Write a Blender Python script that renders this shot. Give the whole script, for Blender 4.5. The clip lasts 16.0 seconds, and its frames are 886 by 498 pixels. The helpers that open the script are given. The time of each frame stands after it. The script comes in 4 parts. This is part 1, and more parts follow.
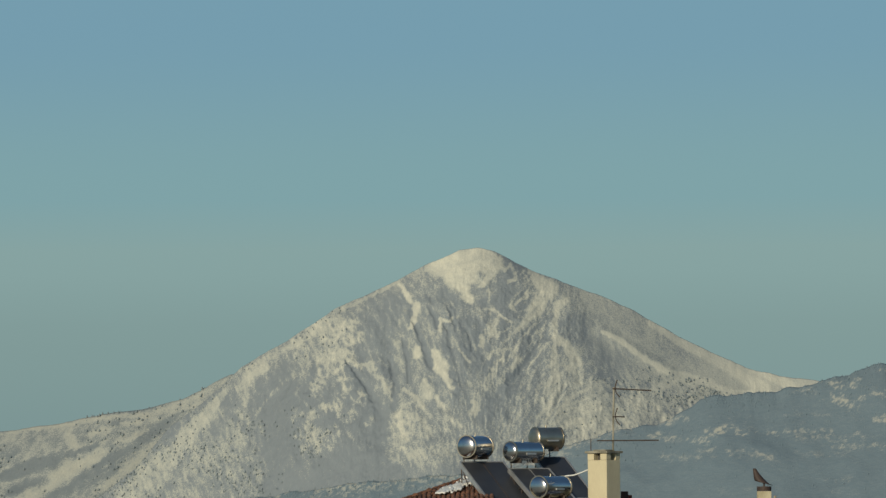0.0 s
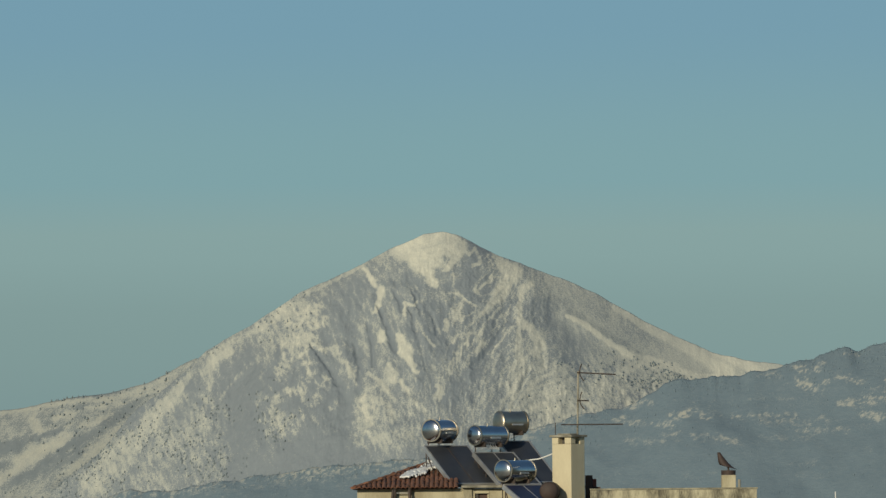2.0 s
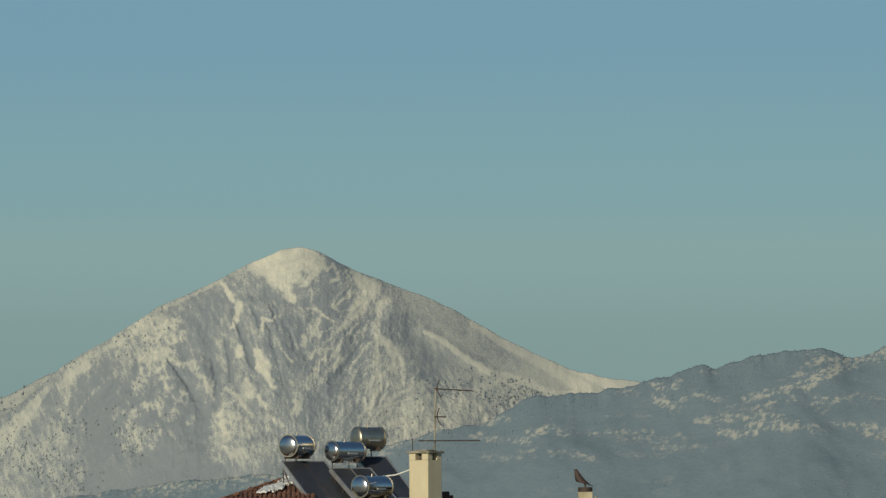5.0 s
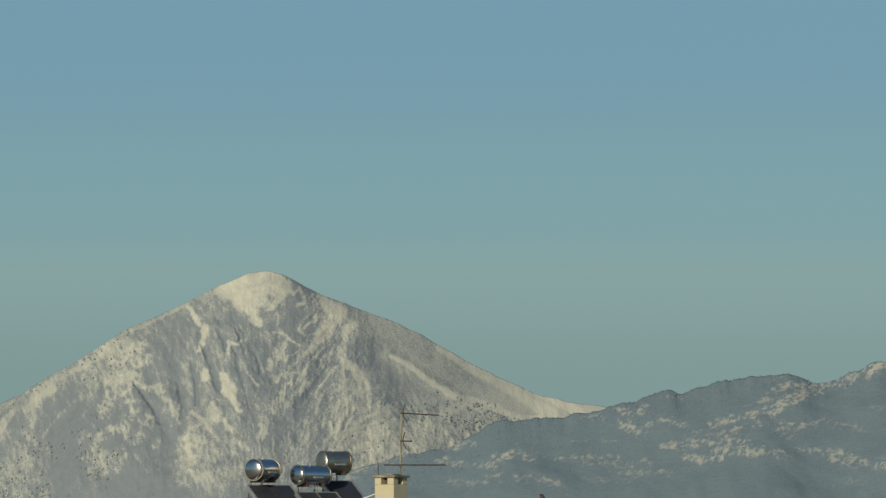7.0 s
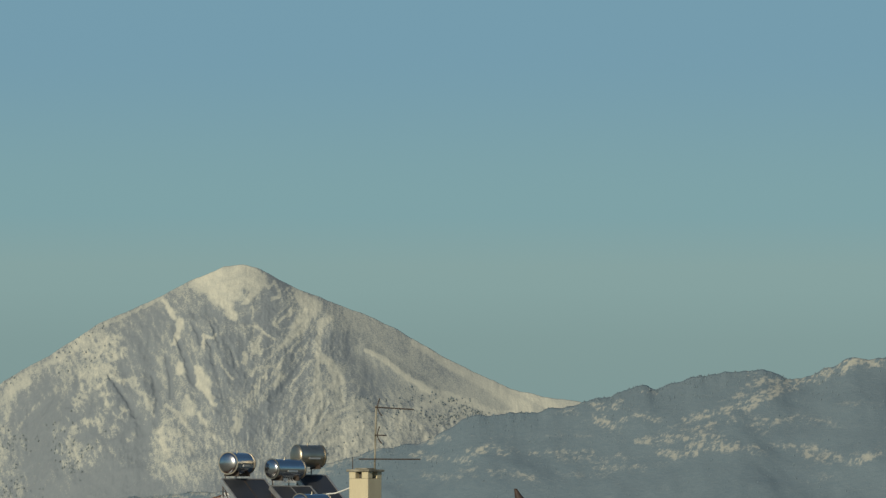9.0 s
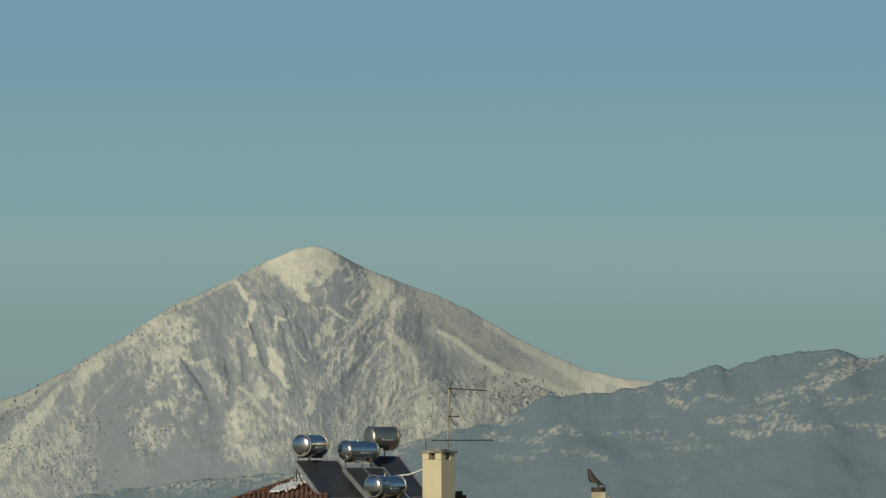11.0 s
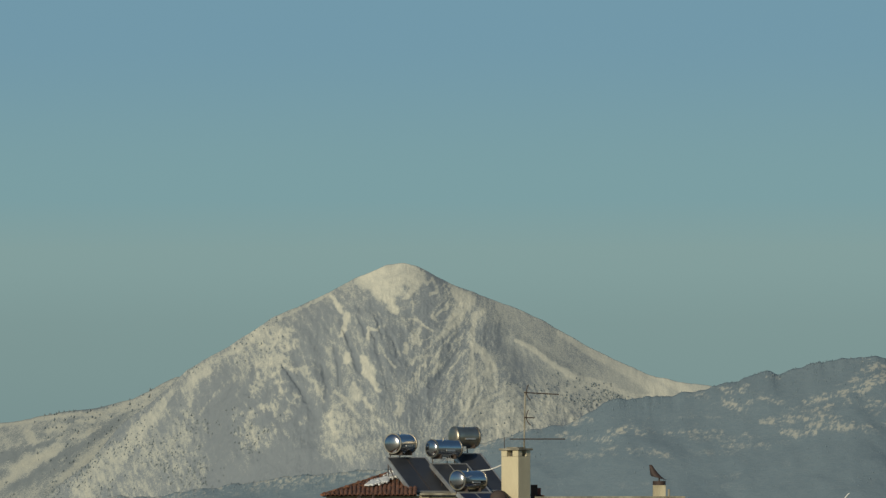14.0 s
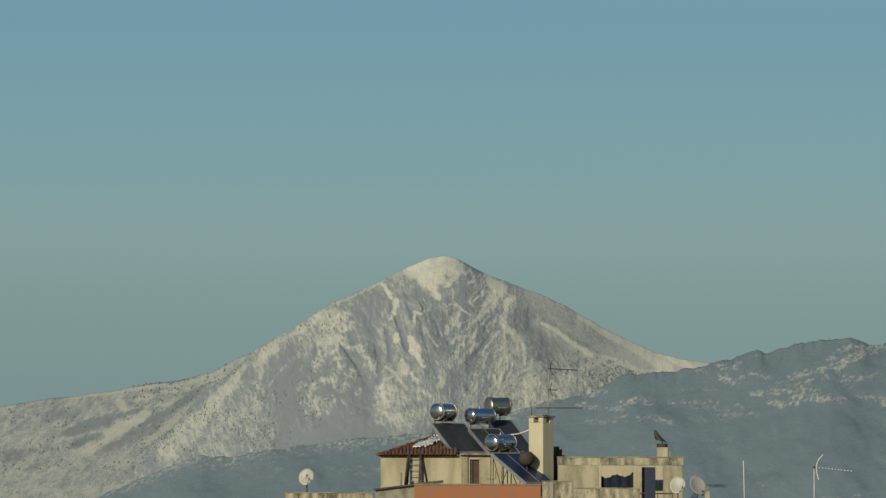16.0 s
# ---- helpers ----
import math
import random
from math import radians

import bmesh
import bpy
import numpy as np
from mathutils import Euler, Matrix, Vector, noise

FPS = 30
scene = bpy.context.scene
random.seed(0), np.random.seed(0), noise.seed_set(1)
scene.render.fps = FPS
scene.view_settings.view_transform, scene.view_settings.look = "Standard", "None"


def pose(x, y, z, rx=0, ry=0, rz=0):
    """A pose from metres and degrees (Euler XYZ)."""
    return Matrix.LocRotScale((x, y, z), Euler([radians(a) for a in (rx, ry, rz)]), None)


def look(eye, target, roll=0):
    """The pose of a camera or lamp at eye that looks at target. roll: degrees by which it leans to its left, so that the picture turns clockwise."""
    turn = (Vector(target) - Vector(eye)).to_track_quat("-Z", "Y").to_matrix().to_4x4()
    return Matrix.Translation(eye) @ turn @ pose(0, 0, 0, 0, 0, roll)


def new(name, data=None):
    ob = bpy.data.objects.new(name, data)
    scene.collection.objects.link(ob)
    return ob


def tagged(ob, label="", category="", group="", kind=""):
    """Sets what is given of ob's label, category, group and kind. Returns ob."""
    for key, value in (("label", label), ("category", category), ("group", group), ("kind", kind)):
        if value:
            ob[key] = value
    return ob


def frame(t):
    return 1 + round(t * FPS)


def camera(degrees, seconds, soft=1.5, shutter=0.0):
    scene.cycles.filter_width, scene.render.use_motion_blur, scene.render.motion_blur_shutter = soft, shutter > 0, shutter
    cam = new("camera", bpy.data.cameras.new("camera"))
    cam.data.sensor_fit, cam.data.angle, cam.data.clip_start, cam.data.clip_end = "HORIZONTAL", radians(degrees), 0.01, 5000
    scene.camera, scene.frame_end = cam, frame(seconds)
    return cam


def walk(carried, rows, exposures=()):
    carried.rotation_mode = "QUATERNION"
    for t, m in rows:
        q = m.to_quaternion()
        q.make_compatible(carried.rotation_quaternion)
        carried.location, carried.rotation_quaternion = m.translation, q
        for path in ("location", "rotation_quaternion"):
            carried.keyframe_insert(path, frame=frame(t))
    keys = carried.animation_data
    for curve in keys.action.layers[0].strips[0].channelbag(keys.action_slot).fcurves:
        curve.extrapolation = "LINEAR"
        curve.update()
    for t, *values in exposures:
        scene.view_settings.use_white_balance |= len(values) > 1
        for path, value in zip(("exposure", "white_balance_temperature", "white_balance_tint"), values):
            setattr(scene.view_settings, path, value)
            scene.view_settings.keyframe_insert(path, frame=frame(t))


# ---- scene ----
cam = camera(8.0, 16.0, soft=1.4)
ROWS = [
    (0.0, 0.000, 0.000, 12.600, 2.4588, 0.447, 0.3401),
    (0.5, 0.000, 0.000, 12.600, 2.3769, 0.553, 0.3026),
    (1.0, 0.000, 0.000, 12.600, 2.3023, 0.692, 0.2213),
    (1.5, 0.000, 0.000, 12.600, 2.2675, 0.624, 0.1356),
    (2.0, 0.000, 0.000, 12.600, 2.3117, 0.477, 0.0190),
    (2.5, 0.000, 0.000, 12.600, 2.2851, 0.314, -0.1292),
    (3.0, 0.000, 0.000, 12.600, 2.2649, 0.365, -0.2888),
    (3.5, 0.000, 0.000, 12.600, 2.2575, 0.386, -0.4611),
    (4.0, 0.000, 0.000, 12.600, 2.3228, 0.332, -0.9043),
    (4.2, 0.000, 0.000, 12.600, 2.3685, 0.283, -1.0179),
    (6.5, 0.000, 0.000, 12.600, 2.5317, 0.133, -1.5020),
    (7.0, 0.000, 0.000, 12.600, 2.6668, 0.014, -1.5877),
    (7.5, 0.000, 0.000, 12.600, 2.7450, 0.022, -1.7594),
    (8.0, 0.000, 0.000, 12.600, 2.7064, -0.188, -1.8677),
    (10.3, 0.000, 0.000, 12.600, 2.5226, -0.058, -1.6053),
    (10.5, 0.000, 0.000, 12.600, 2.5028, -0.045, -1.4360),
    (11.0, 0.000, 0.000, 12.600, 2.4440, 0.020, -1.1578),
    (11.5, 0.000, 0.000, 12.600, 2.4822, 0.025, -0.9506),
    (12.0, 0.000, 0.000, 12.600, 2.6826, -0.005, -0.7790),
    (12.5, 0.000, 0.000, 12.600, 2.9738, 0.055, -0.5460),
    (13.0, -0.037, -2.463, 12.560, 2.8499, -0.060, -0.4129),
    (13.5, -0.129, -8.510, 12.462, 2.5040, 0.045, -0.5564),
    (14.0, -0.244, -16.041, 12.340, 2.4565, 0.108, -0.4330),
    (14.5, -0.354, -23.300, 12.223, 2.5640, 0.134, -0.2277),
    (15.0, -0.457, -30.100, 12.113, 2.3811, -0.109, -0.1716),
    (15.5, -0.562, -37.000, 12.001, 2.3328, -0.051, -0.1778),
    (16.0, -0.674, -44.400, 11.881, 2.2019, -0.084, -0.1721),
]
walk(cam, [(t, pose(x, y, z, 90 + pitch, roll, yaw)) for t, x, y, z, pitch, roll, yaw in ROWS],
     exposures=[(0.0, 0.02), (4.0, 0.02), (8.0, 0.0), (11.5, -0.02), (12.5, -0.08), (15.0, -0.07), (16.0, -0.05)])

# ---- world and sun ----
SUN_ELEV, SUN_LEFT = radians(17), radians(26)      # height of the sun, and its angle to the left behind the camera
world = bpy.data.worlds.new("winter_sky")
scene.world = world
world.use_nodes = True
wn, wl = world.node_tree.nodes, world.node_tree.links
wn.clear()
w_out, w_bg = wn.new("ShaderNodeOutputWorld"), wn.new("ShaderNodeBackground")
w_sky = wn.new("ShaderNodeTexSky")
w_sky.sky_type, w_sky.sun_disc = "NISHITA", False
w_sky.sun_elevation, w_sky.sun_rotation = SUN_ELEV, math.pi + SUN_LEFT
w_sky.altitude, w_sky.air_density, w_sky.dust_density, w_sky.ozone_density = 200, 1.0, 1.5, 2.0
w_coord, w_sep = wn.new("ShaderNodeTexCoord"), wn.new("ShaderNodeSeparateXYZ")
wl.new(w_coord.outputs["Generated"], w_sep.inputs[0])
w_ramp = wn.new("ShaderNodeValToRGB")              # the hazy winter air, from the horizon up
w_ramp.color_ramp.interpolation = "EASE"
AIR = [(0.0, (0.176, 0.274, 0.284)), (0.028, (0.194, 0.308, 0.310)), (0.042, (0.216, 0.346, 0.348)),
       (0.052, (0.182, 0.340, 0.376)), (0.078, (0.150, 0.305, 0.402)), (0.25, (0.085, 0.190, 0.320)), (0.5, (0.050, 0.105, 0.190)), (1.0, (0.035, 0.070, 0.130))]
while len(w_ramp.color_ramp.elements) < len(AIR):
    w_ramp.color_ramp.elements.new(0.5)
for el, (p, c) in zip(w_ramp.color_ramp.elements, AIR):
    el.position, el.color = p, (*c, 1)
wl.new(w_sep.outputs["Z"], w_ramp.inputs[0])
w_dim = wn.new("ShaderNodeMix")
w_dim.data_type, w_dim.blend_type = "RGBA", "MULTIPLY"
w_dim.inputs[0].default_value = 1.0
w_dim.inputs[7].default_value = (0.10, 0.10, 0.10, 1)
wl.new(w_sky.outputs[0], w_dim.inputs[6])
w_mix = wn.new("ShaderNodeMix")
w_mix.data_type = "RGBA"
w_mix.inputs[0].default_value = 0.9
wl.new(w_dim.outputs[2], w_mix.inputs[6])
wl.new(w_ramp.outputs[0], w_mix.inputs[7])
wl.new(w_mix.outputs[2], w_bg.inputs[0])
w_bg.inputs[1].default_value = 1.0
wl.new(w_bg.outputs[0], w_out.inputs[0])

sun = new("sun", bpy.data.lights.new("sun", "SUN"))
sun.data.energy, sun.data.angle, sun.data.color = 3.3, radians(0.6), (1.0, 0.90, 0.68)
sun.matrix_world = look((-60 * math.sin(SUN_LEFT), -60 * math.cos(SUN_LEFT), 60 * math.tan(SUN_ELEV)), (0, 0, 0))

# ---- materials ----
def material(name, base, other=None, scale=4.0, rough=0.8, metal=0.0, bump=0.0, fine=30.0, amount=0.5, stretch=(1, 1, 1), vary=0.0, span=0.35):
    """A surface of two colours, mixed by noise at two scales, with fine relief."""
    m = bpy.data.materials.new(name)
    m.use_nodes = True
    n, l = m.node_tree.nodes, m.node_tree.links
    p = n["Principled BSDF"]
    p.inputs["Roughness"].default_value, p.inputs["Metallic"].default_value = rough, metal
    co, mp = n.new("ShaderNodeTexCoord"), n.new("ShaderNodeMapping")
    mp.inputs["Scale"].default_value = stretch
    l.new(co.outputs["Object"], mp.inputs[0])
    big, small = n.new("ShaderNodeTexNoise"), n.new("ShaderNodeTexNoise")
    big.inputs["Scale"].default_value, small.inputs["Scale"].default_value = scale, fine
    big.inputs["Detail"].default_value, small.inputs["Detail"].default_value = 5, 4
    l.new(mp.outputs[0], big.inputs["Vector"]), l.new(mp.outputs[0], small.inputs["Vector"])
    add = n.new("ShaderNodeMath")
    add.operation = "MULTIPLY_ADD"
    l.new(small.outputs[0], add.inputs[0])
    add.inputs[1].default_value = 0.35
    l.new(big.outputs[0], add.inputs[2])
    ramp = n.new("ShaderNodeMapRange")
    ramp.inputs[1].default_value, ramp.inputs[2].default_value = 0.67 - span * amount, 0.67 + span * (1 - amount) + 0.05
    l.new(add.outputs[0], ramp.inputs[0])
    mix = n.new("ShaderNodeMix")
    mix.data_type = "RGBA"
    mix.inputs[6].default_value, mix.inputs[7].default_value = (*base, 1), (*(other or [c * 0.8 for c in base]), 1)
    l.new(ramp.outputs[0], mix.inputs[0])
    last = mix.outputs[2]
    if vary:
        info, mul, hsv = n.new("ShaderNodeObjectInfo"), n.new("ShaderNodeMapRange"), n.new("ShaderNodeHueSaturation")
        mul.inputs[3].default_value, mul.inputs[4].default_value = 1 - vary, 1 + vary
        l.new(info.outputs["Random"], mul.inputs[0]), l.new(mul.outputs[0], hsv.inputs["Value"]), l.new(last, hsv.inputs["Color"])
        last = hsv.outputs[0]
    l.new(last, p.inputs["Base Color"])
    if bump:
        b = n.new("ShaderNodeBump")
        b.inputs["Strength"].default_value, b.inputs["Distance"].default_value = bump, 0.01
        l.new(small.outputs[0], b.inputs["Height"]), l.new(b.outputs[0], p.inputs["Normal"])
    return m


def slope_material(name, bare, bare_2, snow, snow_2, grain, soft=0.10, streak=(1.0, 0.7, 0.75)):
    """Mountain ground: bare rock and scrub under broken snow, which lies where the mesh says it does."""
    m = bpy.data.materials.new(name)
    m.use_nodes = True
    n, l = m.node_tree.nodes, m.node_tree.links
    p = n["Principled BSDF"]
    p.inputs["Roughness"].default_value = 0.9
    p.inputs["Specular IOR Level"].default_value = 0.1
    co, mp = n.new("ShaderNodeTexCoord"), n.new("ShaderNodeMapping")
    mp.inputs["Scale"].default_value = streak
    l.new(co.outputs["Object"], mp.inputs[0])
    lay = n.new("ShaderNodeAttribute")
    lay.attribute_name = "snow"

    def noise_at(scale, detail, rough=0.6):
        t = n.new("ShaderNodeTexNoise")
        t.inputs["Scale"].default_value, t.inputs["Detail"].default_value, t.inputs["Roughness"].default_value = scale, detail, rough
        l.new(mp.outputs[0], t.inputs["Vector"])
        return t.outputs[0]

    def math_node(op, a, b, c=None):
        k = n.new("ShaderNodeMath")
        k.operation = op
        for i, v in enumerate((a, b, c)):
            if v is None:
                continue
            if isinstance(v, (int, float)):
                k.inputs[i].default_value = v
            else:
                l.new(v, k.inputs[i])
        return k.outputs[0]

    torn = n.new("ShaderNodeAttribute")
    torn.attribute_name = "broken"
    patchy = math_node("MULTIPLY_ADD", noise_at(grain, 5, 0.65), 1.7, -0.85)
    specks = math_node("MULTIPLY_ADD", noise_at(grain * 2.2, 2), 0.8, -0.40)
    level = math_node("MULTIPLY_ADD", math_node("ADD", patchy, specks), torn.outputs["Fac"], lay.outputs["Fac"])
    cover = n.new("ShaderNodeMapRange")
    cover.interpolation_type = "SMOOTHSTEP"
    cover.inputs[1].default_value, cover.inputs[2].default_value = 0.5 - soft, 0.5 + soft
    l.new(level, cover.inputs[0])

    def pair(a, b, fac):
        k = n.new("ShaderNodeMix")
        k.data_type = "RGBA"
        k.inputs[6].default_value, k.inputs[7].default_value = (*a, 1), (*b, 1)
        l.new(fac, k.inputs[0])
        return k.outputs[2]

    top = n.new("ShaderNodeMix")
    top.data_type = "RGBA"
    l.new(cover.outputs[0], top.inputs[0])
    dust = n.new("ShaderNodeMix")                     # a thin dusting of snow round the drifts
    dust.data_type = "RGBA"
    dust.inputs[7].default_value = (*snow_2, 1)
    thin = n.new("ShaderNodeMapRange")
    thin.inputs[1].default_value, thin.inputs[2].default_value, thin.inputs[4].default_value = 0.22, 0.50, 0.60
    l.new(level, thin.inputs[0])
    l.new(thin.outputs[0], dust.inputs[0])
    l.new(pair(bare, bare_2, noise_at(grain * 0.3, 8, 0.7)), dust.inputs[6])
    l.new(dust.outputs[2], top.inputs[6])
    deep = n.new("ShaderNodeMapRange")              # thin snow is greyer than deep snow
    deep.inputs[1].default_value, deep.inputs[2].default_value = 0.5, 1.35
    l.new(level, deep.inputs[0])
    l.new(pair(snow_2, snow, deep.outputs[0]), top.inputs[7])
    l.new(top.outputs[2], p.inputs["Base Color"])
    b = n.new("ShaderNodeBump")
    b.inputs["Strength"].default_value, b.inputs["Distance"].default_value = 0.35, 0.05
    l.new(noise_at(grain * 0.4, 8, 0.6), b.inputs["Height"]), l.new(b.outputs[0], p.inputs["Normal"])
    return m


# aerial haze is put into these colours: blue-grey rock, snow, woods and trees
MOUNTAIN = slope_material("hazed_snowy_rock", (0.190, 0.225, 0.248), (0.245, 0.272, 0.288), (0.60, 0.59, 0.49), (0.36, 0.38, 0.352), 27.0, 0.09, (1.0, 0.7, 0.6))
FOOTHILL = slope_material("hazed_snowy_scrub", (0.165, 0.200, 0.220), (0.23, 0.255, 0.26), (0.48, 0.475, 0.395), (0.34, 0.36, 0.335), 24.0, 0.12)
WOODED = slope_material("hazed_wooded_hill", (0.116, 0.172, 0.214), (0.188, 0.236, 0.260), (0.42, 0.42, 0.36), (0.29, 0.315, 0.305), 22.0, 0.08, (0.8, 1.0, 1.8))
TREES = material("hazed_far_conifers", (0.150, 0.188, 0.205), (0.185, 0.220, 0.232), 3.0, 0.9)
WOOD_TREES = material("hazed_hill_conifers", (0.150, 0.208, 0.245), (0.170, 0.225, 0.258), 2.0, 0.9)
GROUND = material("winter_fields", (0.22, 0.21, 0.16), (0.32, 0.30, 0.24), 0.05, 0.95, fine=1.5)
RENDER = material("cream_render", (0.47, 0.425, 0.292), (0.31, 0.27, 0.175), 1.6, 0.9, bump=0.25, fine=24, amount=0.45, stretch=(1.6, 1.6, 0.5), span=0.24)
CHIMNEY = material("chimney_render", (0.58, 0.515, 0.35), (0.46, 0.40, 0.265), 1.4, 0.9, bump=0.3, fine=20, amount=0.5, stretch=(1.6, 1.6, 0.5))
COWL = material("sooty_iron", (0.042, 0.030, 0.026), (0.065, 0.042, 0.033), 6.0, 0.7, 0.2, fine=30)
GRIMY = material("grimy_render", (0.46, 0.42, 0.29), (0.10, 0.09, 0.065), 2.2, 0.95, bump=0.3, fine=16, amount=0.55, stretch=(2.4, 2.4, 0.7), span=0.26)
STAINED = material("weathered_render", (0.43, 0.385, 0.265), (0.20, 0.18, 0.12), 1.5, 0.92, bump=0.3, fine=18, amount=0.55, stretch=(2.2, 2.2, 0.45), span=0.28)
CONCRETE = material("grey_concrete", (0.30, 0.28, 0.22), (0.15, 0.14, 0.105), 2.6, 0.92, bump=0.3, fine=26, amount=0.5, stretch=(1.5, 1.5, 0.6), span=0.2)
MOSSY = material("mossy_coping", (0.16, 0.145, 0.10), (0.36, 0.33, 0.23), 3.0, 0.95, bump=0.4, fine=20, amount=0.5, span=0.24)
ORANGE = material("orange_brick_wall", (0.37, 0.135, 0.055), (0.25, 0.15, 0.09), 1.9, 0.9, bump=0.4, fine=18, amount=0.45, stretch=(1.2, 1.2, 0.9), span=0.34)
TILE = material("clay_tile", (0.20, 0.078, 0.038), (0.11, 0.068, 0.046), 3.0, 0.95, bump=0.4, fine=40, amount=0.5, vary=0.3)
SNOW = material("roof_snow", (0.80, 0.80, 0.77), (0.66, 0.67, 0.65), 6.0, 0.7, bump=0.3, fine=25)
CHROME = material("polished_steel", (0.60, 0.60, 0.60), (0.48, 0.48, 0.48), 3.0, 0.19, 1.0, fine=8)
DULL_STEEL = material("dull_steel", (0.56, 0.50, 0.39), (0.40, 0.35, 0.27), 3.0, 0.42, 1.0, fine=8)
GLAZED = material("collector_glass", (0.028, 0.031, 0.038), (0.042, 0.045, 0.052), 2.5, 0.42, fine=9)
BLUE_GLAZED = material("blue_collector_glass", (0.016, 0.024, 0.060), (0.026, 0.036, 0.080), 2.5, 0.40, fine=9)
ALU = material("aluminium_frame", (0.55, 0.55, 0.54), (0.42, 0.42, 0.41), 6.0, 0.45, 0.7, fine=30)
STEEL = material("rusty_steel", (0.05, 0.042, 0.038), (0.09, 0.065, 0.05), 9.0, 0.7, 0.3, fine=40)
DARK = material("dark_tar_and_shade", (0.055, 0.050, 0.045), (0.10, 0.09, 0.075), 3.0, 0.9, bump=0.3, fine=25)
BROWN = material("brown_paint_and_shade", (0.085, 0.042, 0.028), (0.05, 0.032, 0.024), 5.0, 0.7, fine=30)
BRICK = material("red_brick", (0.34, 0.10, 0.06), (0.24, 0.08, 0.05), 8.0, 0.9, bump=0.3, fine=40)
BLUE_CLOTH = material("dark_blue_sheet", (0.018, 0.028, 0.055), (0.028, 0.038, 0.065), 3.0, 0.8, fine=15)
DISH = material("painted_dish", (0.46, 0.45, 0.38), (0.37, 0.365, 0.31), 4.0, 0.5, fine=20)
DISH_GREY = material("grey_dish", (0.33, 0.335, 0.30), (0.26, 0.265, 0.24), 4.0, 0.5, fine=20)
PLASTIC = material("dark_plastic", (0.035, 0.037, 0.04), (0.055, 0.055, 0.055), 8.0, 0.5, fine=30)
WHITE_PIPE = material("white_pipe", (0.70, 0.70, 0.66), (0.58, 0.58, 0.54), 8.0, 0.5, fine=30)

# ---- mesh helpers ----
def part(name, bm, mat, parent=None, label="", smooth=False):
    """Links a bmesh as one mesh object."""
    me = bpy.data.meshes.new(name)
    bmesh.ops.recalc_face_normals(bm, faces=bm.faces)
    bm.to_mesh(me)
    bm.free()
    me.materials.append(mat)
    if smooth:
        me.polygons.foreach_set("use_smooth", [True] * len(me.polygons))
    ob = new(name, me)
    ob.parent = parent
    return tagged(ob, label=label)


def thing(name, label, category, group="", kind=""):
    return tagged(new(name), label, category, group, kind)


def box(x0, x1, y0, y1, z0, z1, bevel=0.012, m=None, bm=None):
    bm = bm or bmesh.new()
    made = bmesh.ops.create_cube(bm, size=1.0)["verts"]
    bmesh.ops.scale(bm, vec=(x1 - x0, y1 - y0, z1 - z0), verts=made)
    bmesh.ops.translate(bm, vec=((x0 + x1) / 2, (y0 + y1) / 2, (z0 + z1) / 2), verts=made)
    if bevel:
        edges = list({e for v in made for e in v.link_edges})
        bmesh.ops.bevel(bm, geom=edges, offset=bevel, segments=2, affect="EDGES", profile=0.6)
    if m is not None:
        bmesh.ops.transform(bm, matrix=m, verts=bm.verts)
    return bm


def rod(points, r, seg=8, bm=None):
    """A round bar through points."""
    bm = bm or bmesh.new()
    pts = [Vector(p) for p in points]
    rings = []
    for i, p in enumerate(pts):
        way = (pts[min(i + 1, len(pts) - 1)] - pts[max(i - 1, 0)]).normalized()
        side = way.cross((0, 0, 1) if abs(way.z) < 0.9 else (1, 0, 0)).normalized()
        up = side.cross(way)
        rings.append([bm.verts.new(p + r * (math.cos(a) * side + math.sin(a) * up)) for a in [2 * math.pi * k / seg for k in range(seg)]])
    for a, b in zip(rings, rings[1:]):
        for k in range(seg):
            bm.faces.new((a[k], a[(k + 1) % seg], b[(k + 1) % seg], b[k]))
    bm.faces.new(rings[0]), bm.faces.new(rings[-1][::-1])
    return bm


def turned(profile, m, seg=32, bm=None):
    """A turned body: profile of (along, radius) round the x axis of the pose m."""
    bm = bm or bmesh.new()
    rings = []
    for a, r in profile:
        rings.append([bm.verts.new(m @ Vector((a, r * math.cos(k), r * math.sin(k)))) for k in [2 * math.pi * j / seg for j in range(seg)]])
    for a, b in zip(rings, rings[1:]):
        for k in range(seg):
            bm.faces.new((a[k], a[(k + 1) % seg], b[(k + 1) % seg], b[k]))
    bm.faces.new(rings[0]), bm.faces.new(rings[-1][::-1])
    return bm


# ---- noise ----
TABLE = np.random.RandomState(7).rand(256, 256)


def lattice(x, y, seed=0):
    x, y = x + 17.3 * seed, y + 9.1 * seed
    i, j = np.floor(x).astype(int), np.floor(y).astype(int)
    u, v = x - i, y - j
    u, v = u * u * (3 - 2 * u), v * v * (3 - 2 * v)
    g = lambda a, b: TABLE[(i + a) % 256, (j + b) % 256]
    return (g(0, 0) * (1 - u) + g(1, 0) * u) * (1 - v) + (g(0, 1) * (1 - u) + g(1, 1) * u) * v


def fractal(x, y, octaves=5, seed=0, gain=0.5, ridged=False):
    total, amp, norm = 0.0, 1.0, 0.0
    for k in range(octaves):
        n = lattice(x * 2 ** k, y * 2 ** k, seed + 3 * k)
        total = total + amp * (1 - np.abs(2 * n - 1) if ridged else n)
        norm, amp = norm + amp, amp * gain
    return total / norm


def frayed(x, z):
    """Noise that frays the edges of patches."""
    return [2 * fractal(x * 7.0, z * 7.0, 5, 91, 0.65) - 1, 2 * fractal(x * 7.0, z * 7.0, 5, 95, 0.65) - 1, fractal(x * 4.0, z * 4.0, 4, 5, 0.6) - 0.5]


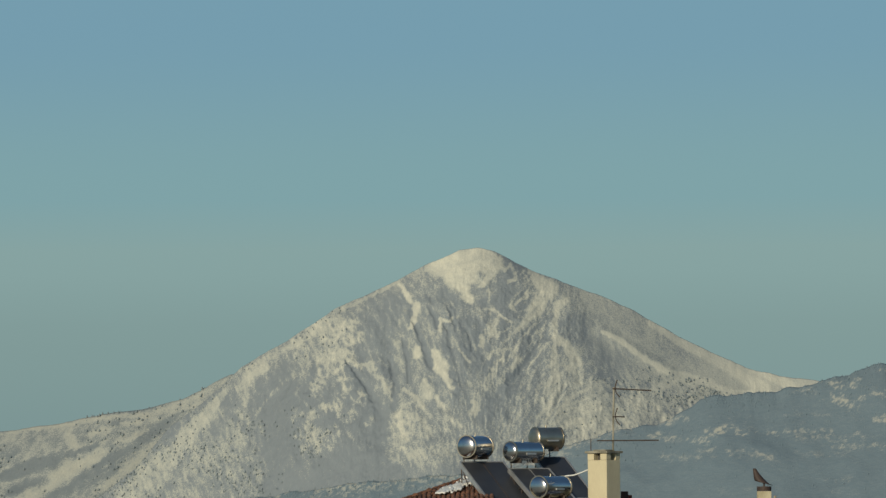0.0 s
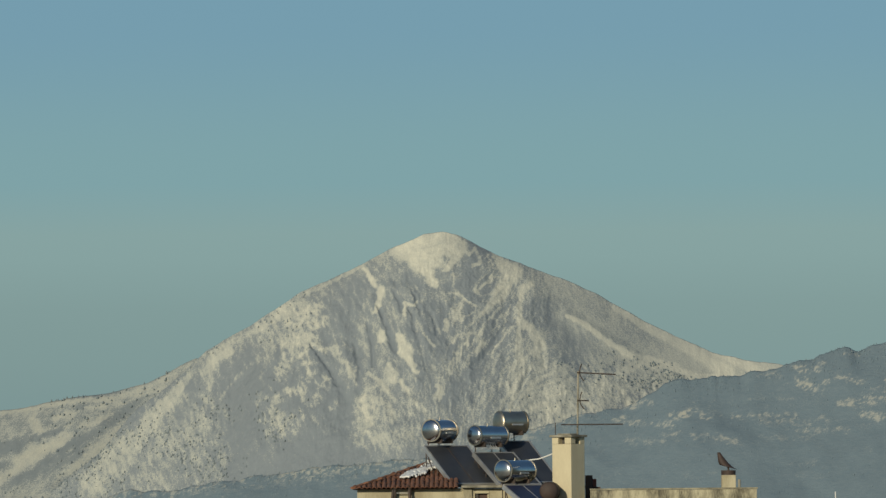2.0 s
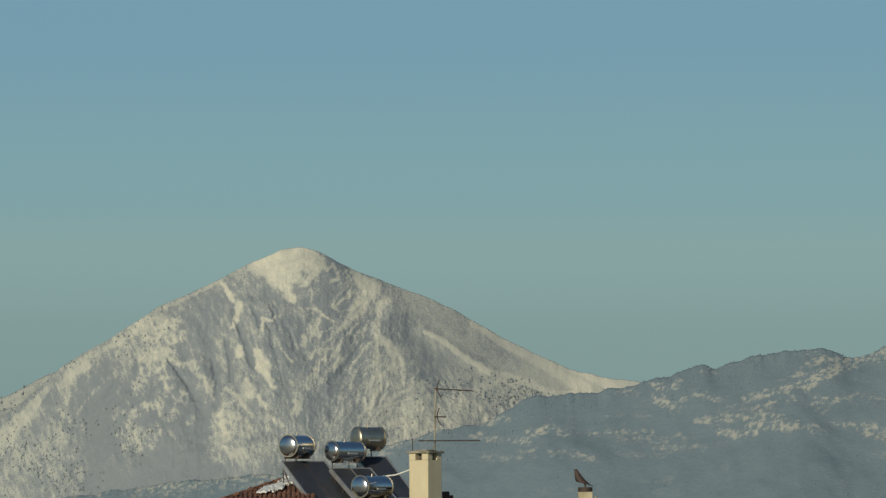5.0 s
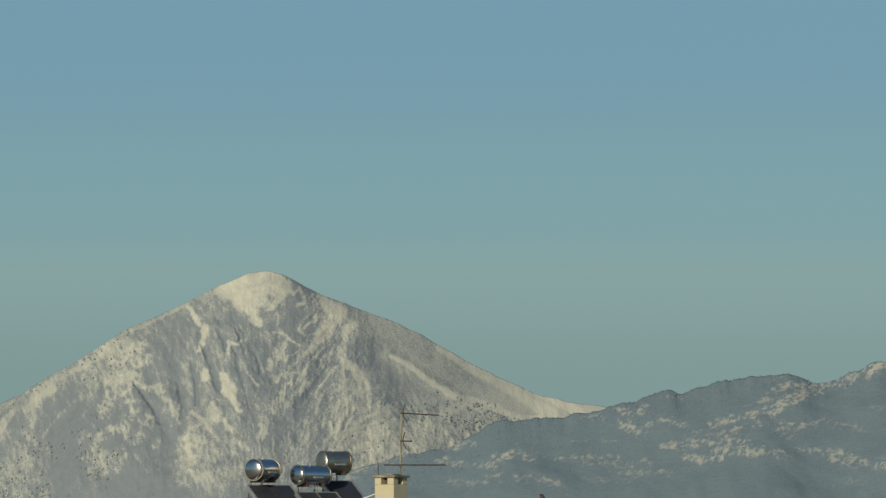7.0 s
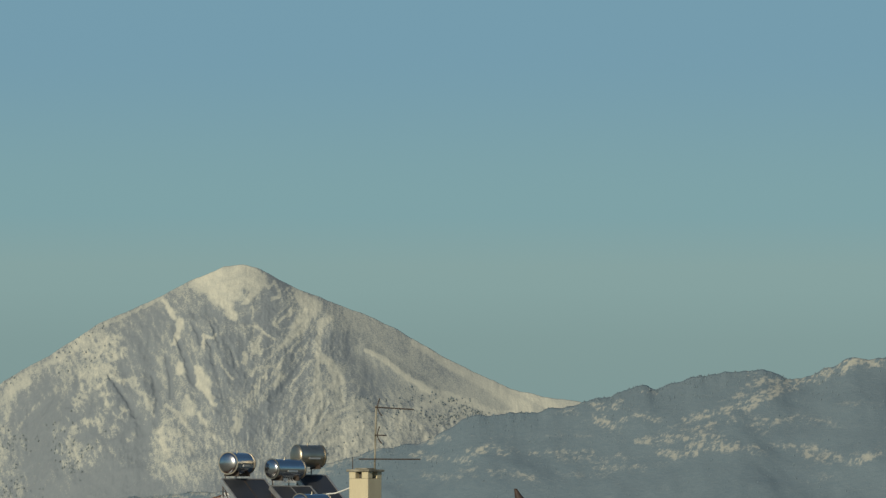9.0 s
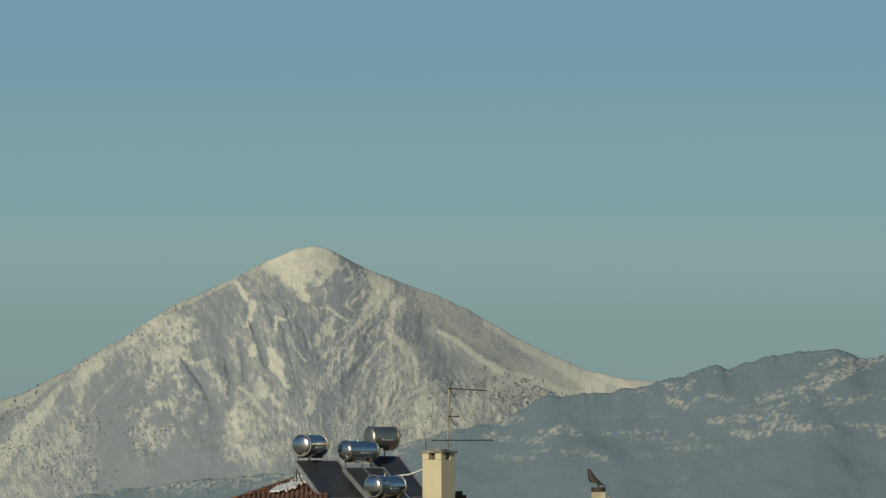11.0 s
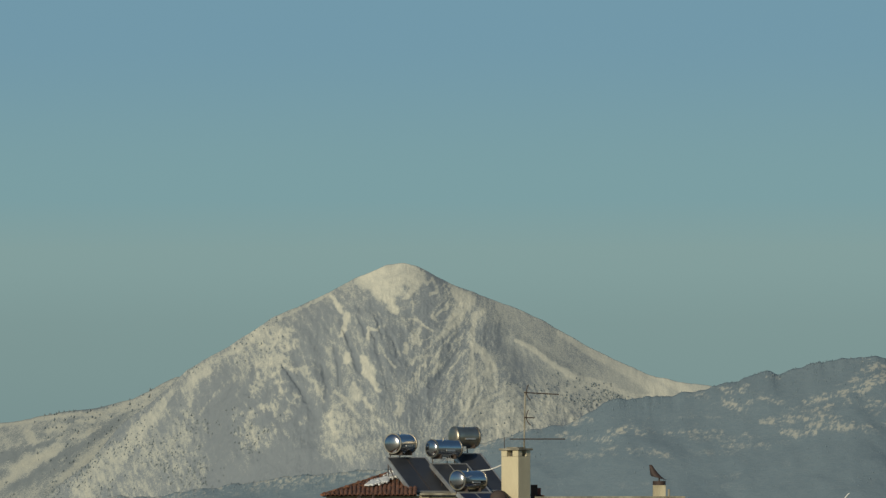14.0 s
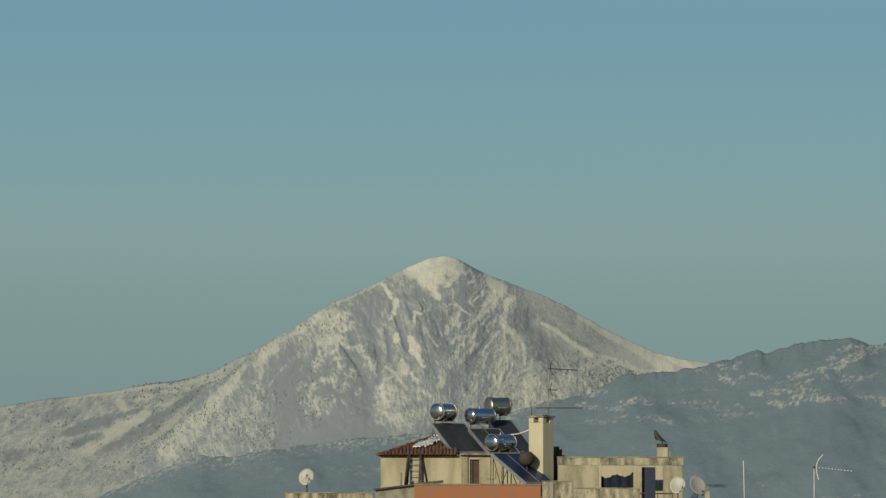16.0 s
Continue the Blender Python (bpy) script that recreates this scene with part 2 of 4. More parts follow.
def trails(x, z, rows, noise_xz, ragged=1.0, edge=0.45):
    """How far each point lies inside drawn-out patches along the given lines, with frayed edges."""
    f = np.zeros_like(x)
    xs, zs, swell = x + 0.10 * ragged * noise_xz[0], z + 0.10 * ragged * noise_xz[1], 1 + ragged * 0.9 * noise_xz[2]
    column = x[:, 0]
    for a, w0, w1, *line in rows:
        most = 1.8 * max(w0, w1) + 0.2
        i0, i1 = np.searchsorted(column, [min(p[0] for p in line) - most, max(p[0] for p in line) + most])
        if i1 <= i0:
            continue
        X, Z, best = xs[i0:i1], zs[i0:i1], None
        for k, ((ax, az), (bx, bz)) in enumerate(zip(line, line[1:])):
            dx, dz = bx - ax, bz - az
            t = np.clip(((X - ax) * dx + (Z - az) * dz) / (dx * dx + dz * dz + 1e-9), 0, 1)
            wide = w0 + (w1 - w0) * (k + t) / (len(line) - 1)
            q = np.hypot(X - ax - t * dx, Z - az - t * dz) / wide
            best = q if best is None else np.minimum(best, q)
        v = np.clip((1 + edge - best / swell[i0:i1]) / (2 * edge), 0, 1)
        f[i0:i1] = np.maximum(f[i0:i1], a * v * v * (3 - 2 * v))
    return f


# ---- the land ----
# the hills are laid out a little too large about the viewpoint's height, and set down at nine tenths
LAND = Matrix.Translation((0, 0, 1.26)) @ Matrix.Diagonal((0.9, 0.9, 0.9, 1))
PEAK = [
    (-34.00, 4.00), (-13.45, 11.63), (-11.65, 12.82), (-9.84, 14.22), (-8.93, 15.33), (-7.89, 16.10), (-7.30, 16.65),
    (-6.83, 17.06), (-6.25, 17.42), (-5.44, 17.86), (-4.62, 18.38), (-4.13, 18.73), (-3.16, 19.14), (-2.34, 19.53),
    (-1.53, 19.96), (-1.04, 20.15), (-0.55, 20.39), (0.02, 20.46), (0.46, 20.35), (1.07, 20.00), (1.72, 19.70),
    (2.53, 19.39), (3.50, 19.04), (4.47, 18.59), (5.92, 17.74), (6.73, 17.36), (7.70, 16.91), (8.67, 16.69),
    (9.81, 16.52), (11.59, 15.64), (18.00, 12.50), (34.00, 4.00),
]
FOOT = [
    (-38.00, 10.00), (-24.00, 13.60), (-16.82, 14.91), (-14.69, 15.27), (-13.62, 15.37), (-12.13, 15.59), (-11.06, 15.82),
    (-9.78, 15.95), (-9.06, 16.15), (-8.69, 16.23), (-8.06, 16.56), (-7.56, 16.84), (-7.23, 16.98), (-6.73, 16.86),
    (-5.91, 16.19), (-3.00, 13.00),
]
WOODS = [
    (-16.00, 6.00), (-12.94, 11.24), (-11.11, 12.06), (-8.55, 13.06), (-7.44, 13.02), (-6.17, 13.28), (-4.72, 13.42),
    (-3.36, 13.66), (-2.09, 13.74), (-0.79, 13.85), (0.96, 14.02), (2.49, 14.66), (3.56, 14.98), (4.33, 15.10),
    (5.09, 15.28), (5.50, 15.50), (5.95, 15.80), (6.32, 15.92), (6.93, 15.95), (7.69, 15.99), (9.30, 16.30), (9.78, 16.41),
    (10.23, 16.57), (10.72, 16.77), (11.15, 16.66), (11.60, 16.80), (12.14, 16.97), (12.71, 17.11), (13.43, 17.14),
    (13.86, 17.22), (14.35, 17.13), (14.74, 16.95), (15.23, 17.01), (15.87, 17.26), (16.45, 17.58), (16.94, 17.52),
    (17.52, 17.51), (20.50, 17.50), (26.00, 16.00), (40.00, 9.00),
]
# where snow lies, rock is bare and the ground rises: strength, width at both ends, then the line (across, height)
# snowfields of the peak, from the summit down
SUMMIT = [
    (1.5, 0.23, 0.16, (-0.14, 20.29), (0.25, 20.22), (0.54, 20.05)),
    (1.5, 0.36, 0.32, (-0.84, 20.03), (-0.11, 20.05), (0.41, 19.95)),
    (1.5, 0.29, 0.24, (-1.17, 19.94), (-0.68, 19.58), (-0.24, 19.61)),
    (1.5, 0.23, 0.10, (-0.76, 19.55), (-0.41, 19.20), (-0.25, 18.83)),
    (1.2, 0.15, 0.06, (0.57, 19.95), (0.31, 19.61), (0.08, 19.27)),
    (1.0, 0.08, 0.05, (0.70, 19.78), (0.94, 19.92), (1.08, 19.55), (0.85, 19.41)),
]
COULOIR = [
    (1.5, 0.08, 0.28, (1.48, 19.79), (1.70, 19.49), (1.99, 19.22)),
    (0.9, 0.21, 0.10, (1.86, 19.15), (1.55, 18.54), (1.22, 18.16), (1.03, 18.00)),
    (0.8, 0.05, 0.05, (1.28, 19.72), (1.41, 19.41), (1.30, 18.80)),
    (0.8, 0.05, 0.05, (0.30, 18.76), (0.52, 18.46), (1.00, 18.16)),
    (0.8, 0.05, 0.03, (0.24, 19.32), (0.33, 18.73), (0.29, 18.19)),
    (0.8, 0.05, 0.05, (0.92, 18.70), (1.03, 18.46), (1.13, 18.30)),
    (0.8, 0.06, 0.03, (0.29, 18.14), (0.48, 17.76), (0.64, 17.63)),
    (0.9, 0.13, 0.05, (1.02, 17.86), (0.79, 17.53), (0.57, 17.07), (0.37, 16.84)),
    (0.8, 0.06, 0.05, (0.38, 17.39), (0.28, 17.20), (0.44, 17.00)),
    (0.9, 0.06, 0.11, (1.31, 17.87), (0.82, 17.27), (0.37, 16.67), (0.18, 16.35)),
]
SPUR = [
    (1.1, 0.13, 0.05, (2.50, 18.88), (2.27, 18.78), (2.20, 18.54)),
    (0.9, 0.06, 0.08, (2.23, 18.54), (2.16, 18.14), (2.18, 17.77)),
    (1.2, 0.10, 0.15, (2.18, 17.74), (2.50, 17.54), (2.74, 17.08), (2.58, 16.85)),
    (1.0, 0.08, 0.13, (2.18, 17.64), (2.10, 17.08), (2.15, 16.68)),
    (0.7, 0.21, 0.08, (2.09, 16.62), (1.95, 15.90), (1.84, 15.25)),
    (0.6, 0.05, 0.06, (1.95, 18.81), (1.73, 18.40), (1.31, 17.90)),
    (0.5, 0.05, 0.05, (2.05, 18.61), (1.72, 17.90), (1.14, 17.20)),
    (1.0, 0.08, 0.06, (4.46, 16.23), (4.80, 15.84), (5.08, 15.71)),
    (0.6, 0.42, 0.32, (3.03, 16.10), (3.82, 15.67), (4.64, 15.91)),
    (0.45, 0.49, 0.49, (2.23, 15.77), (3.00, 15.13), (4.13, 15.29)),
]
LONG_FLANK = [
    (1.2, 0.05, 0.10, (3.52, 17.98), (4.06, 17.69), (4.69, 17.19), (5.36, 16.77)),
    (1.0, 0.08, 0.21, (4.90, 18.23), (5.87, 17.64), (7.16, 16.95), (8.10, 16.32)),
    (0.9, 0.08, 0.16, (5.96, 17.71), (7.17, 17.11), (8.46, 16.65), (8.93, 16.35)),
    (0.7, 0.13, 0.11, (4.98, 16.27), (5.65, 16.57), (6.63, 16.51)),
    (0.8, 0.11, 0.08, (5.18, 15.39), (5.52, 15.39), (5.79, 15.39)),
    (0.7, 0.10, 0.08, (6.03, 16.04), (6.60, 15.92), (7.10, 16.12)),
    (0.9, 0.08, 0.08, (5.49, 16.77), (6.15, 16.64), (7.11, 16.21), (8.01, 16.18)),
]
FACE_SNOW = [
    (1.4, 0.05, 0.08, (-2.28, 19.43), (-2.09, 19.15), (-1.95, 18.89)),
    (1.3, 0.10, 0.05, (-1.77, 18.77), (-1.83, 18.43), (-1.86, 18.20), (-1.99, 18.07)),
    (1.3, 0.05, 0.03, (-1.01, 18.29), (-0.83, 18.27), (-0.72, 18.35)),
    (1.2, 0.06, 0.05, (-1.10, 18.31), (-1.09, 18.21), (-1.10, 18.01)),
    (1.4, 0.08, 0.19, (-1.25, 17.38), (-1.18, 17.15), (-1.05, 16.92)),
    (1.4, 0.18, 0.05, (-1.09, 16.95), (-0.99, 16.69), (-0.74, 16.29)),
    (1.2, 0.10, 0.10, (-1.76, 17.46), (-1.76, 17.36), (-1.77, 17.30)),
    (1.0, 0.10, 0.19, (-1.53, 16.50), (-1.53, 16.37), (-1.47, 16.21)),
    (1.2, 0.05, 0.06, (-2.14, 16.29), (-1.82, 16.09), (-1.59, 15.76)),
    (1.0, 0.03, 0.05, (-0.58, 17.44), (-0.45, 17.27), (-0.26, 17.04)),
]
FACE_SNOW += [
    (1.0, 0.08, 0.08, (0.06, 17.79), (0.08, 17.69), (0.06, 17.56)),
    (1.0, 0.08, 0.13, (-0.17, 15.90), (-0.11, 15.70), (-0.17, 15.61)),
    (0.9, 0.05, 0.03, (-1.21, 16.08), (-1.15, 15.94), (-1.02, 15.78)),
]
LOWER_SNOW = [
    (1.4, 0.23, 0.29, (-2.29, 15.48), (-2.29, 15.29), (-2.22, 15.10)),
    (1.3, 0.23, 0.10, (-2.22, 15.10), (-2.12, 14.84), (-2.06, 14.58)),
    (0.8, 0.06, 0.05, (-1.12, 15.91), (-0.90, 15.52), (-0.65, 15.26)),
    (0.8, 0.06, 0.05, (-0.77, 15.39), (-0.46, 15.13), (-0.30, 14.94)),
    (0.8, 0.05, 0.05, (-0.93, 15.17), (-0.80, 14.95), (-0.68, 14.79)),
    (0.6, 0.26, 0.16, (-2.04, 15.80), (-1.72, 15.31), (-1.40, 14.99)),
    (0.4, 0.36, 0.36, (-2.34, 14.52), (-1.40, 14.42), (-0.31, 14.50)),
]
BUTTRESS = [
    (1.2, 0.15, 0.21, (-4.05, 16.99), (-3.88, 16.69), (-3.84, 16.33)),
    (1.0, 0.16, 0.10, (-3.90, 16.26), (-3.99, 15.90), (-3.95, 15.58)),
    (1.0, 0.23, 0.16, (-4.62, 16.34), (-4.43, 16.70), (-4.18, 17.16)),
    (0.9, 0.19, 0.16, (-4.64, 17.17), (-4.35, 17.30), (-4.16, 17.46)),
    (1.1, 0.32, 0.23, (-4.57, 18.21), (-4.17, 17.99), (-3.65, 18.25)),
    (1.0, 0.19, 0.13, (-3.80, 17.75), (-3.45, 17.84), (-3.28, 17.87)),
    (0.9, 0.19, 0.13, (-3.80, 17.35), (-3.53, 17.14), (-3.40, 17.01)),
    (0.9, 0.23, 0.13, (-3.38, 16.15), (-3.51, 15.76), (-3.63, 15.51)),
    (1.0, 0.19, 0.16, (-5.24, 15.34), (-4.80, 15.60), (-4.22, 15.81)),
    (0.9, 0.32, 0.23, (-5.01, 15.18), (-4.58, 14.72), (-4.10, 15.03)),
]
BUTTRESS += [
    (0.8, 0.13, 0.13, (-3.09, 17.03), (-2.88, 16.67), (-2.52, 16.30)),
    (0.8, 0.13, 0.10, (-2.75, 16.47), (-2.52, 16.26), (-2.36, 15.87)),
    (0.7, 0.13, 0.08, (-2.99, 15.50), (-3.15, 15.31), (-3.30, 15.08)),
]
SUNNY_FLANK = [
    (1.3, 0.13, 0.19, (-6.13, 17.05), (-6.62, 16.76), (-6.77, 16.40)),
    (1.2, 0.19, 0.08, (-6.73, 16.40), (-6.72, 16.13), (-6.68, 15.93)),
    (1.3, 0.10, 0.26, (-7.27, 16.41), (-7.75, 15.76), (-8.39, 15.09)),
    (1.2, 0.29, 0.49, (-8.39, 14.99), (-9.03, 14.31), (-10.01, 13.35)),
    (0.7, 0.65, 0.58, (-7.39, 15.26), (-8.01, 14.29), (-8.29, 13.33)),
    (0.6, 0.49, 0.58, (-6.55, 15.24), (-6.51, 14.27), (-6.63, 13.31)),
    (0.6, 0.32, 0.49, (-6.90, 15.58), (-7.19, 14.60), (-7.32, 13.80)),
    (0.9, 0.05, 0.05, (-5.84, 16.34), (-6.56, 15.40), (-6.99, 14.66)),
    (0.8, 0.15, 0.11, (-4.67, 18.14), (-4.99, 17.85), (-5.32, 17.76)),
    (0.8, 0.08, 0.10, (-5.15, 17.72), (-5.97, 17.38), (-6.62, 16.98)),
]
SUNNY_FLANK += [
    (0.8, 0.06, 0.06, (-2.31, 19.50), (-3.20, 19.01), (-3.94, 18.70)),
    (0.5, 0.06, 0.05, (-5.29, 16.86), (-5.61, 16.53), (-5.93, 16.21)),
]
# gullies, whose shade also goes into the snow cover, and bare rock
GULLIES = [
    (1.0, 0.06, 0.10, (-1.84, 18.20), (-1.60, 17.66), (-1.37, 16.99)),
    (1.0, 0.08, 0.11, (-2.47, 17.22), (-2.36, 16.46), (-2.35, 15.77)),
    (0.9, 0.06, 0.06, (-2.12, 17.74), (-2.01, 17.20), (-1.98, 16.58)),
    (0.8, 0.06, 0.08, (-1.38, 18.65), (-1.25, 18.35), (-1.17, 18.08)),
    (0.7, 0.05, 0.05, (-0.83, 18.64), (-0.76, 18.47), (-0.64, 18.07)),
    (0.7, 0.05, 0.05, (-0.93, 18.14), (-0.83, 17.84), (-0.80, 17.54)),
    (0.7, 0.05, 0.05, (-0.32, 18.16), (-0.25, 17.89), (-0.19, 17.63)),
    (0.9, 0.06, 0.10, (-3.72, 16.95), (-3.23, 16.48), (-2.80, 15.88)),
    (1.0, 0.10, 0.23, (-2.87, 15.95), (-2.74, 15.59), (-2.73, 15.33)),
    (0.8, 0.08, 0.08, (-4.61, 17.07), (-4.76, 16.58), (-4.88, 16.12)),
]
GULLIES += [
    (0.8, 0.06, 0.13, (-4.13, 16.33), (-4.22, 15.84), (-4.11, 15.45)),
    (0.8, 0.11, 0.08, (1.92, 17.80), (1.40, 17.17), (0.81, 16.61)),
    (0.7, 0.05, 0.05, (2.40, 16.26), (2.16, 15.74), (1.93, 15.22)),
    (0.8, 0.16, 0.11, (-5.24, 15.28), (-5.19, 14.73), (-5.05, 14.25)),
]
BARE_ROCK = [
    (1.0, 0.55, 0.75, (-2.55, 18.96), (-2.86, 18.12), (-2.53, 17.28)),
    (0.9, 0.65, 0.81, (-1.73, 18.43), (-1.41, 17.59), (-0.77, 16.75)),
    (0.8, 0.32, 0.42, (-1.25, 19.09), (-0.45, 18.06), (-0.05, 16.90)),
    (0.7, 0.23, 0.16, (0.85, 19.41), (0.52, 18.73), (-0.12, 19.06)),
    (0.9, 0.32, 0.42, (2.61, 18.24), (3.25, 17.91), (3.87, 17.09)),
    (0.7, 0.23, 0.26, (0.81, 16.25), (0.01, 15.45), (-0.61, 16.10)),
    (0.9, 0.26, 0.36, (-7.28, 15.92), (-7.23, 15.58), (-7.45, 15.26)),
    (0.8, 0.36, 0.42, (-5.62, 16.87), (-5.92, 15.88), (-6.22, 15.23)),
    (0.8, 0.39, 0.36, (-5.28, 16.36), (-5.58, 15.55), (-5.71, 14.58)),
    (0.9, 0.26, 0.29, (-3.65, 16.32), (-3.15, 15.82), (-2.98, 15.17)),
]
BARE_ROCK += [
    (0.8, 0.16, 0.15, (-8.10, 16.17), (-8.92, 15.46), (-9.73, 14.65)),
    (0.8, 0.29, 0.39, (-3.36, 18.47), (-3.18, 17.47), (-3.01, 17.13)),
    (0.7, 0.42, 0.49, (-3.60, 14.23), (-2.02, 13.89), (-0.16, 13.71)),
    (0.6, 0.32, 0.49, (-5.83, 13.62), (-4.55, 13.76), (-3.28, 13.90)),
]
# spurs and hollows of the face
RIDGES = [
    (0.3, 0.55, 0.65, (1.35, 19.79), (2.18, 19.17), (2.30, 18.75), (2.18, 17.74), (2.24, 16.42), (1.87, 15.25)),
    (0.2, 0.42, 0.49, (2.18, 17.74), (2.90, 17.08), (3.34, 15.77)),
    (0.25, 0.65, 0.65, (-2.31, 19.46), (-3.36, 18.73), (-3.90, 17.48), (-3.87, 16.33), (-4.10, 15.03)),
    (0.25, 0.71, 0.81, (-6.46, 17.02), (-7.35, 16.25), (-8.89, 14.80), (-10.70, 13.36)),
    (0.2, 0.49, 0.55, (-3.99, 17.15), (-4.63, 16.67), (-5.12, 15.54), (-5.05, 14.25)),
    (0.1, 0.16, 0.19, (-2.54, 18.28), (-2.24, 17.44), (-2.17, 16.29)),
    (0.12, 0.19, 0.23, (-2.12, 18.44), (-1.76, 17.59), (-1.53, 16.28)),
    (0.12, 0.19, 0.23, (-1.54, 18.76), (-1.05, 17.74), (-0.77, 16.26)),
    (0.1, 0.16, 0.19, (-1.12, 18.75), (-0.64, 18.07), (-0.45, 17.07)),
]
RIDGES += [
    (0.2, 0.39, 0.49, (-2.52, 16.46), (-2.03, 15.48), (-1.40, 14.51)),
    (0.16, 0.29, 0.32, (-6.13, 17.21), (-6.58, 15.90), (-6.84, 14.27)),
    (0.14, 0.23, 0.26, (-3.17, 17.13), (-2.52, 16.30), (-2.99, 15.50)),
    (0.1, 0.15, 0.15, (3.52, 17.98), (4.69, 17.19), (5.41, 16.77)),
]
HOLLOWS = [
    (0.3, 0.65, 0.81, (0.04, 18.73), (0.28, 17.39), (0.02, 16.09), (-0.30, 14.81)),
    (0.18, 0.32, 0.42, (2.05, 18.41), (1.30, 17.07), (0.33, 15.93)),
    (0.16, 0.29, 0.36, (-3.34, 17.14), (-2.80, 15.82), (-2.70, 15.01)),
    (0.18, 0.42, 0.49, (-5.63, 17.20), (-6.08, 15.89), (-6.35, 14.27)),
    (0.14, 0.26, 0.32, (-2.45, 17.78), (-2.33, 16.13), (-2.51, 15.17)),
]
# fields on the wooded hill
CLEARINGS = [
    (1.0, 0.08, 0.14, (11.88, 15.78), (12.72, 16.02), (13.49, 16.24)),
    (1.1, 0.18, 0.14, (13.49, 16.21), (14.14, 16.49), (14.79, 16.78)),
    (1.0, 0.12, 0.14, (14.79, 16.78), (15.57, 17.03), (16.19, 17.24)),
    (1.2, 0.21, 0.15, (16.20, 17.34), (16.51, 17.43), (17.11, 17.43)),
    (0.9, 0.11, 0.08, (13.90, 16.81), (14.26, 16.87), (14.64, 16.84)),
    (0.8, 0.08, 0.06, (13.39, 16.65), (13.63, 16.71), (13.86, 16.77)),
    (0.6, 0.06, 0.06, (13.60, 17.09), (13.83, 17.09), (13.93, 17.03)),
    (0.7, 0.05, 0.05, (12.87, 16.33), (13.37, 16.46), (14.00, 16.62)),
    (0.8, 0.11, 0.09, (12.22, 15.59), (12.68, 15.71), (13.14, 15.83)),
    (0.9, 0.09, 0.14, (9.43, 15.89), (9.72, 15.73), (10.00, 15.57)),
]
CLEARINGS += [
    (0.7, 0.08, 0.08, (9.46, 16.23), (9.90, 16.13), (10.21, 16.29)),
    (0.6, 0.08, 0.06, (10.84, 16.57), (11.06, 16.57), (11.21, 16.53)),
    (0.7, 0.06, 0.06, (10.16, 15.76), (10.63, 15.94), (11.21, 15.81)),
]
TERRACES = [
    (0.8, 0.09, 0.12, (10.56, 15.23), (11.45, 15.28), (12.78, 15.28)),
    (0.8, 0.14, 0.11, (11.87, 15.04), (12.91, 15.09), (13.78, 14.94)),
    (0.7, 0.11, 0.09, (14.11, 15.09), (14.86, 15.03), (15.58, 14.94)),
    (0.8, 0.11, 0.15, (14.98, 14.85), (15.56, 14.79), (16.12, 14.69)),
    (0.9, 0.14, 0.12, (16.04, 14.69), (16.41, 14.75), (16.81, 14.90)),
    (0.7, 0.09, 0.09, (11.12, 14.89), (11.55, 14.82), (12.00, 14.88)),
    (0.6, 0.12, 0.09, (13.58, 15.74), (14.20, 15.77), (14.97, 15.87)),
    (0.5, 0.09, 0.09, (13.71, 15.55), (14.01, 15.52), (14.24, 15.56)),
    (0.9, 0.09, 0.11, (4.61, 15.23), (5.02, 15.22), (5.48, 15.31)),
    (0.9, 0.12, 0.08, (6.09, 14.90), (6.51, 14.93), (6.89, 14.96)),
]
TERRACES += [
    (0.7, 0.06, 0.06, (6.88, 14.84), (7.86, 14.90), (9.35, 14.96)),
    (0.7, 0.09, 0.08, (4.59, 14.82), (5.30, 14.75), (6.04, 14.66)),
    (0.6, 0.09, 0.12, (6.63, 14.41), (7.07, 14.35), (7.67, 14.26)),
]
TERRACES_LOW = [
    (0.5, 0.12, 0.12, (4.84, 14.30), (5.43, 14.23), (6.18, 14.38)),
    (0.5, 0.12, 0.09, (9.32, 14.53), (10.06, 14.58), (10.64, 14.52)),
    (0.4, 0.12, 0.12, (11.48, 15.56), (12.08, 15.59), (12.66, 15.49)),
    (0.5, 0.09, 0.09, (8.31, 15.99), (8.69, 15.99), (9.00, 16.05)),
    (0.5, 0.11, 0.09, (14.50, 15.74), (15.11, 15.80), (15.97, 15.70)),
    (0.5, 0.11, 0.09, (8.45, 14.74), (9.33, 14.71), (10.22, 14.80)),
]
# pastures and copses of the foothill
PASTURES = [
    (1.2, 0.12, 0.13, (-12.06, 15.17), (-11.91, 15.03), (-11.83, 14.87)),
    (1.1, 0.08, 0.08, (-11.39, 15.23), (-11.09, 15.29), (-10.73, 15.39)),
    (1.0, 0.08, 0.08, (-10.49, 15.49), (-10.21, 15.52), (-9.98, 15.55)),
    (1.0, 0.07, 0.07, (-10.60, 14.99), (-10.11, 15.08), (-9.69, 15.28)),
    (1.1, 0.20, 0.17, (-13.06, 13.39), (-12.12, 14.00), (-11.01, 14.62)),
    (0.9, 0.07, 0.05, (-13.75, 15.32), (-12.76, 15.48), (-11.92, 15.54)),
    (0.8, 0.07, 0.07, (-11.59, 15.64), (-10.76, 15.76), (-9.76, 15.75)),
    (0.7, 0.20, 0.20, (-12.88, 14.94), (-12.52, 14.71), (-12.18, 14.60)),
    (0.6, 0.12, 0.13, (-10.77, 13.69), (-9.98, 14.25), (-9.52, 14.84)),
    (0.5, 0.27, 0.23, (-13.90, 15.06), (-13.21, 14.88), (-12.86, 14.71)),
]
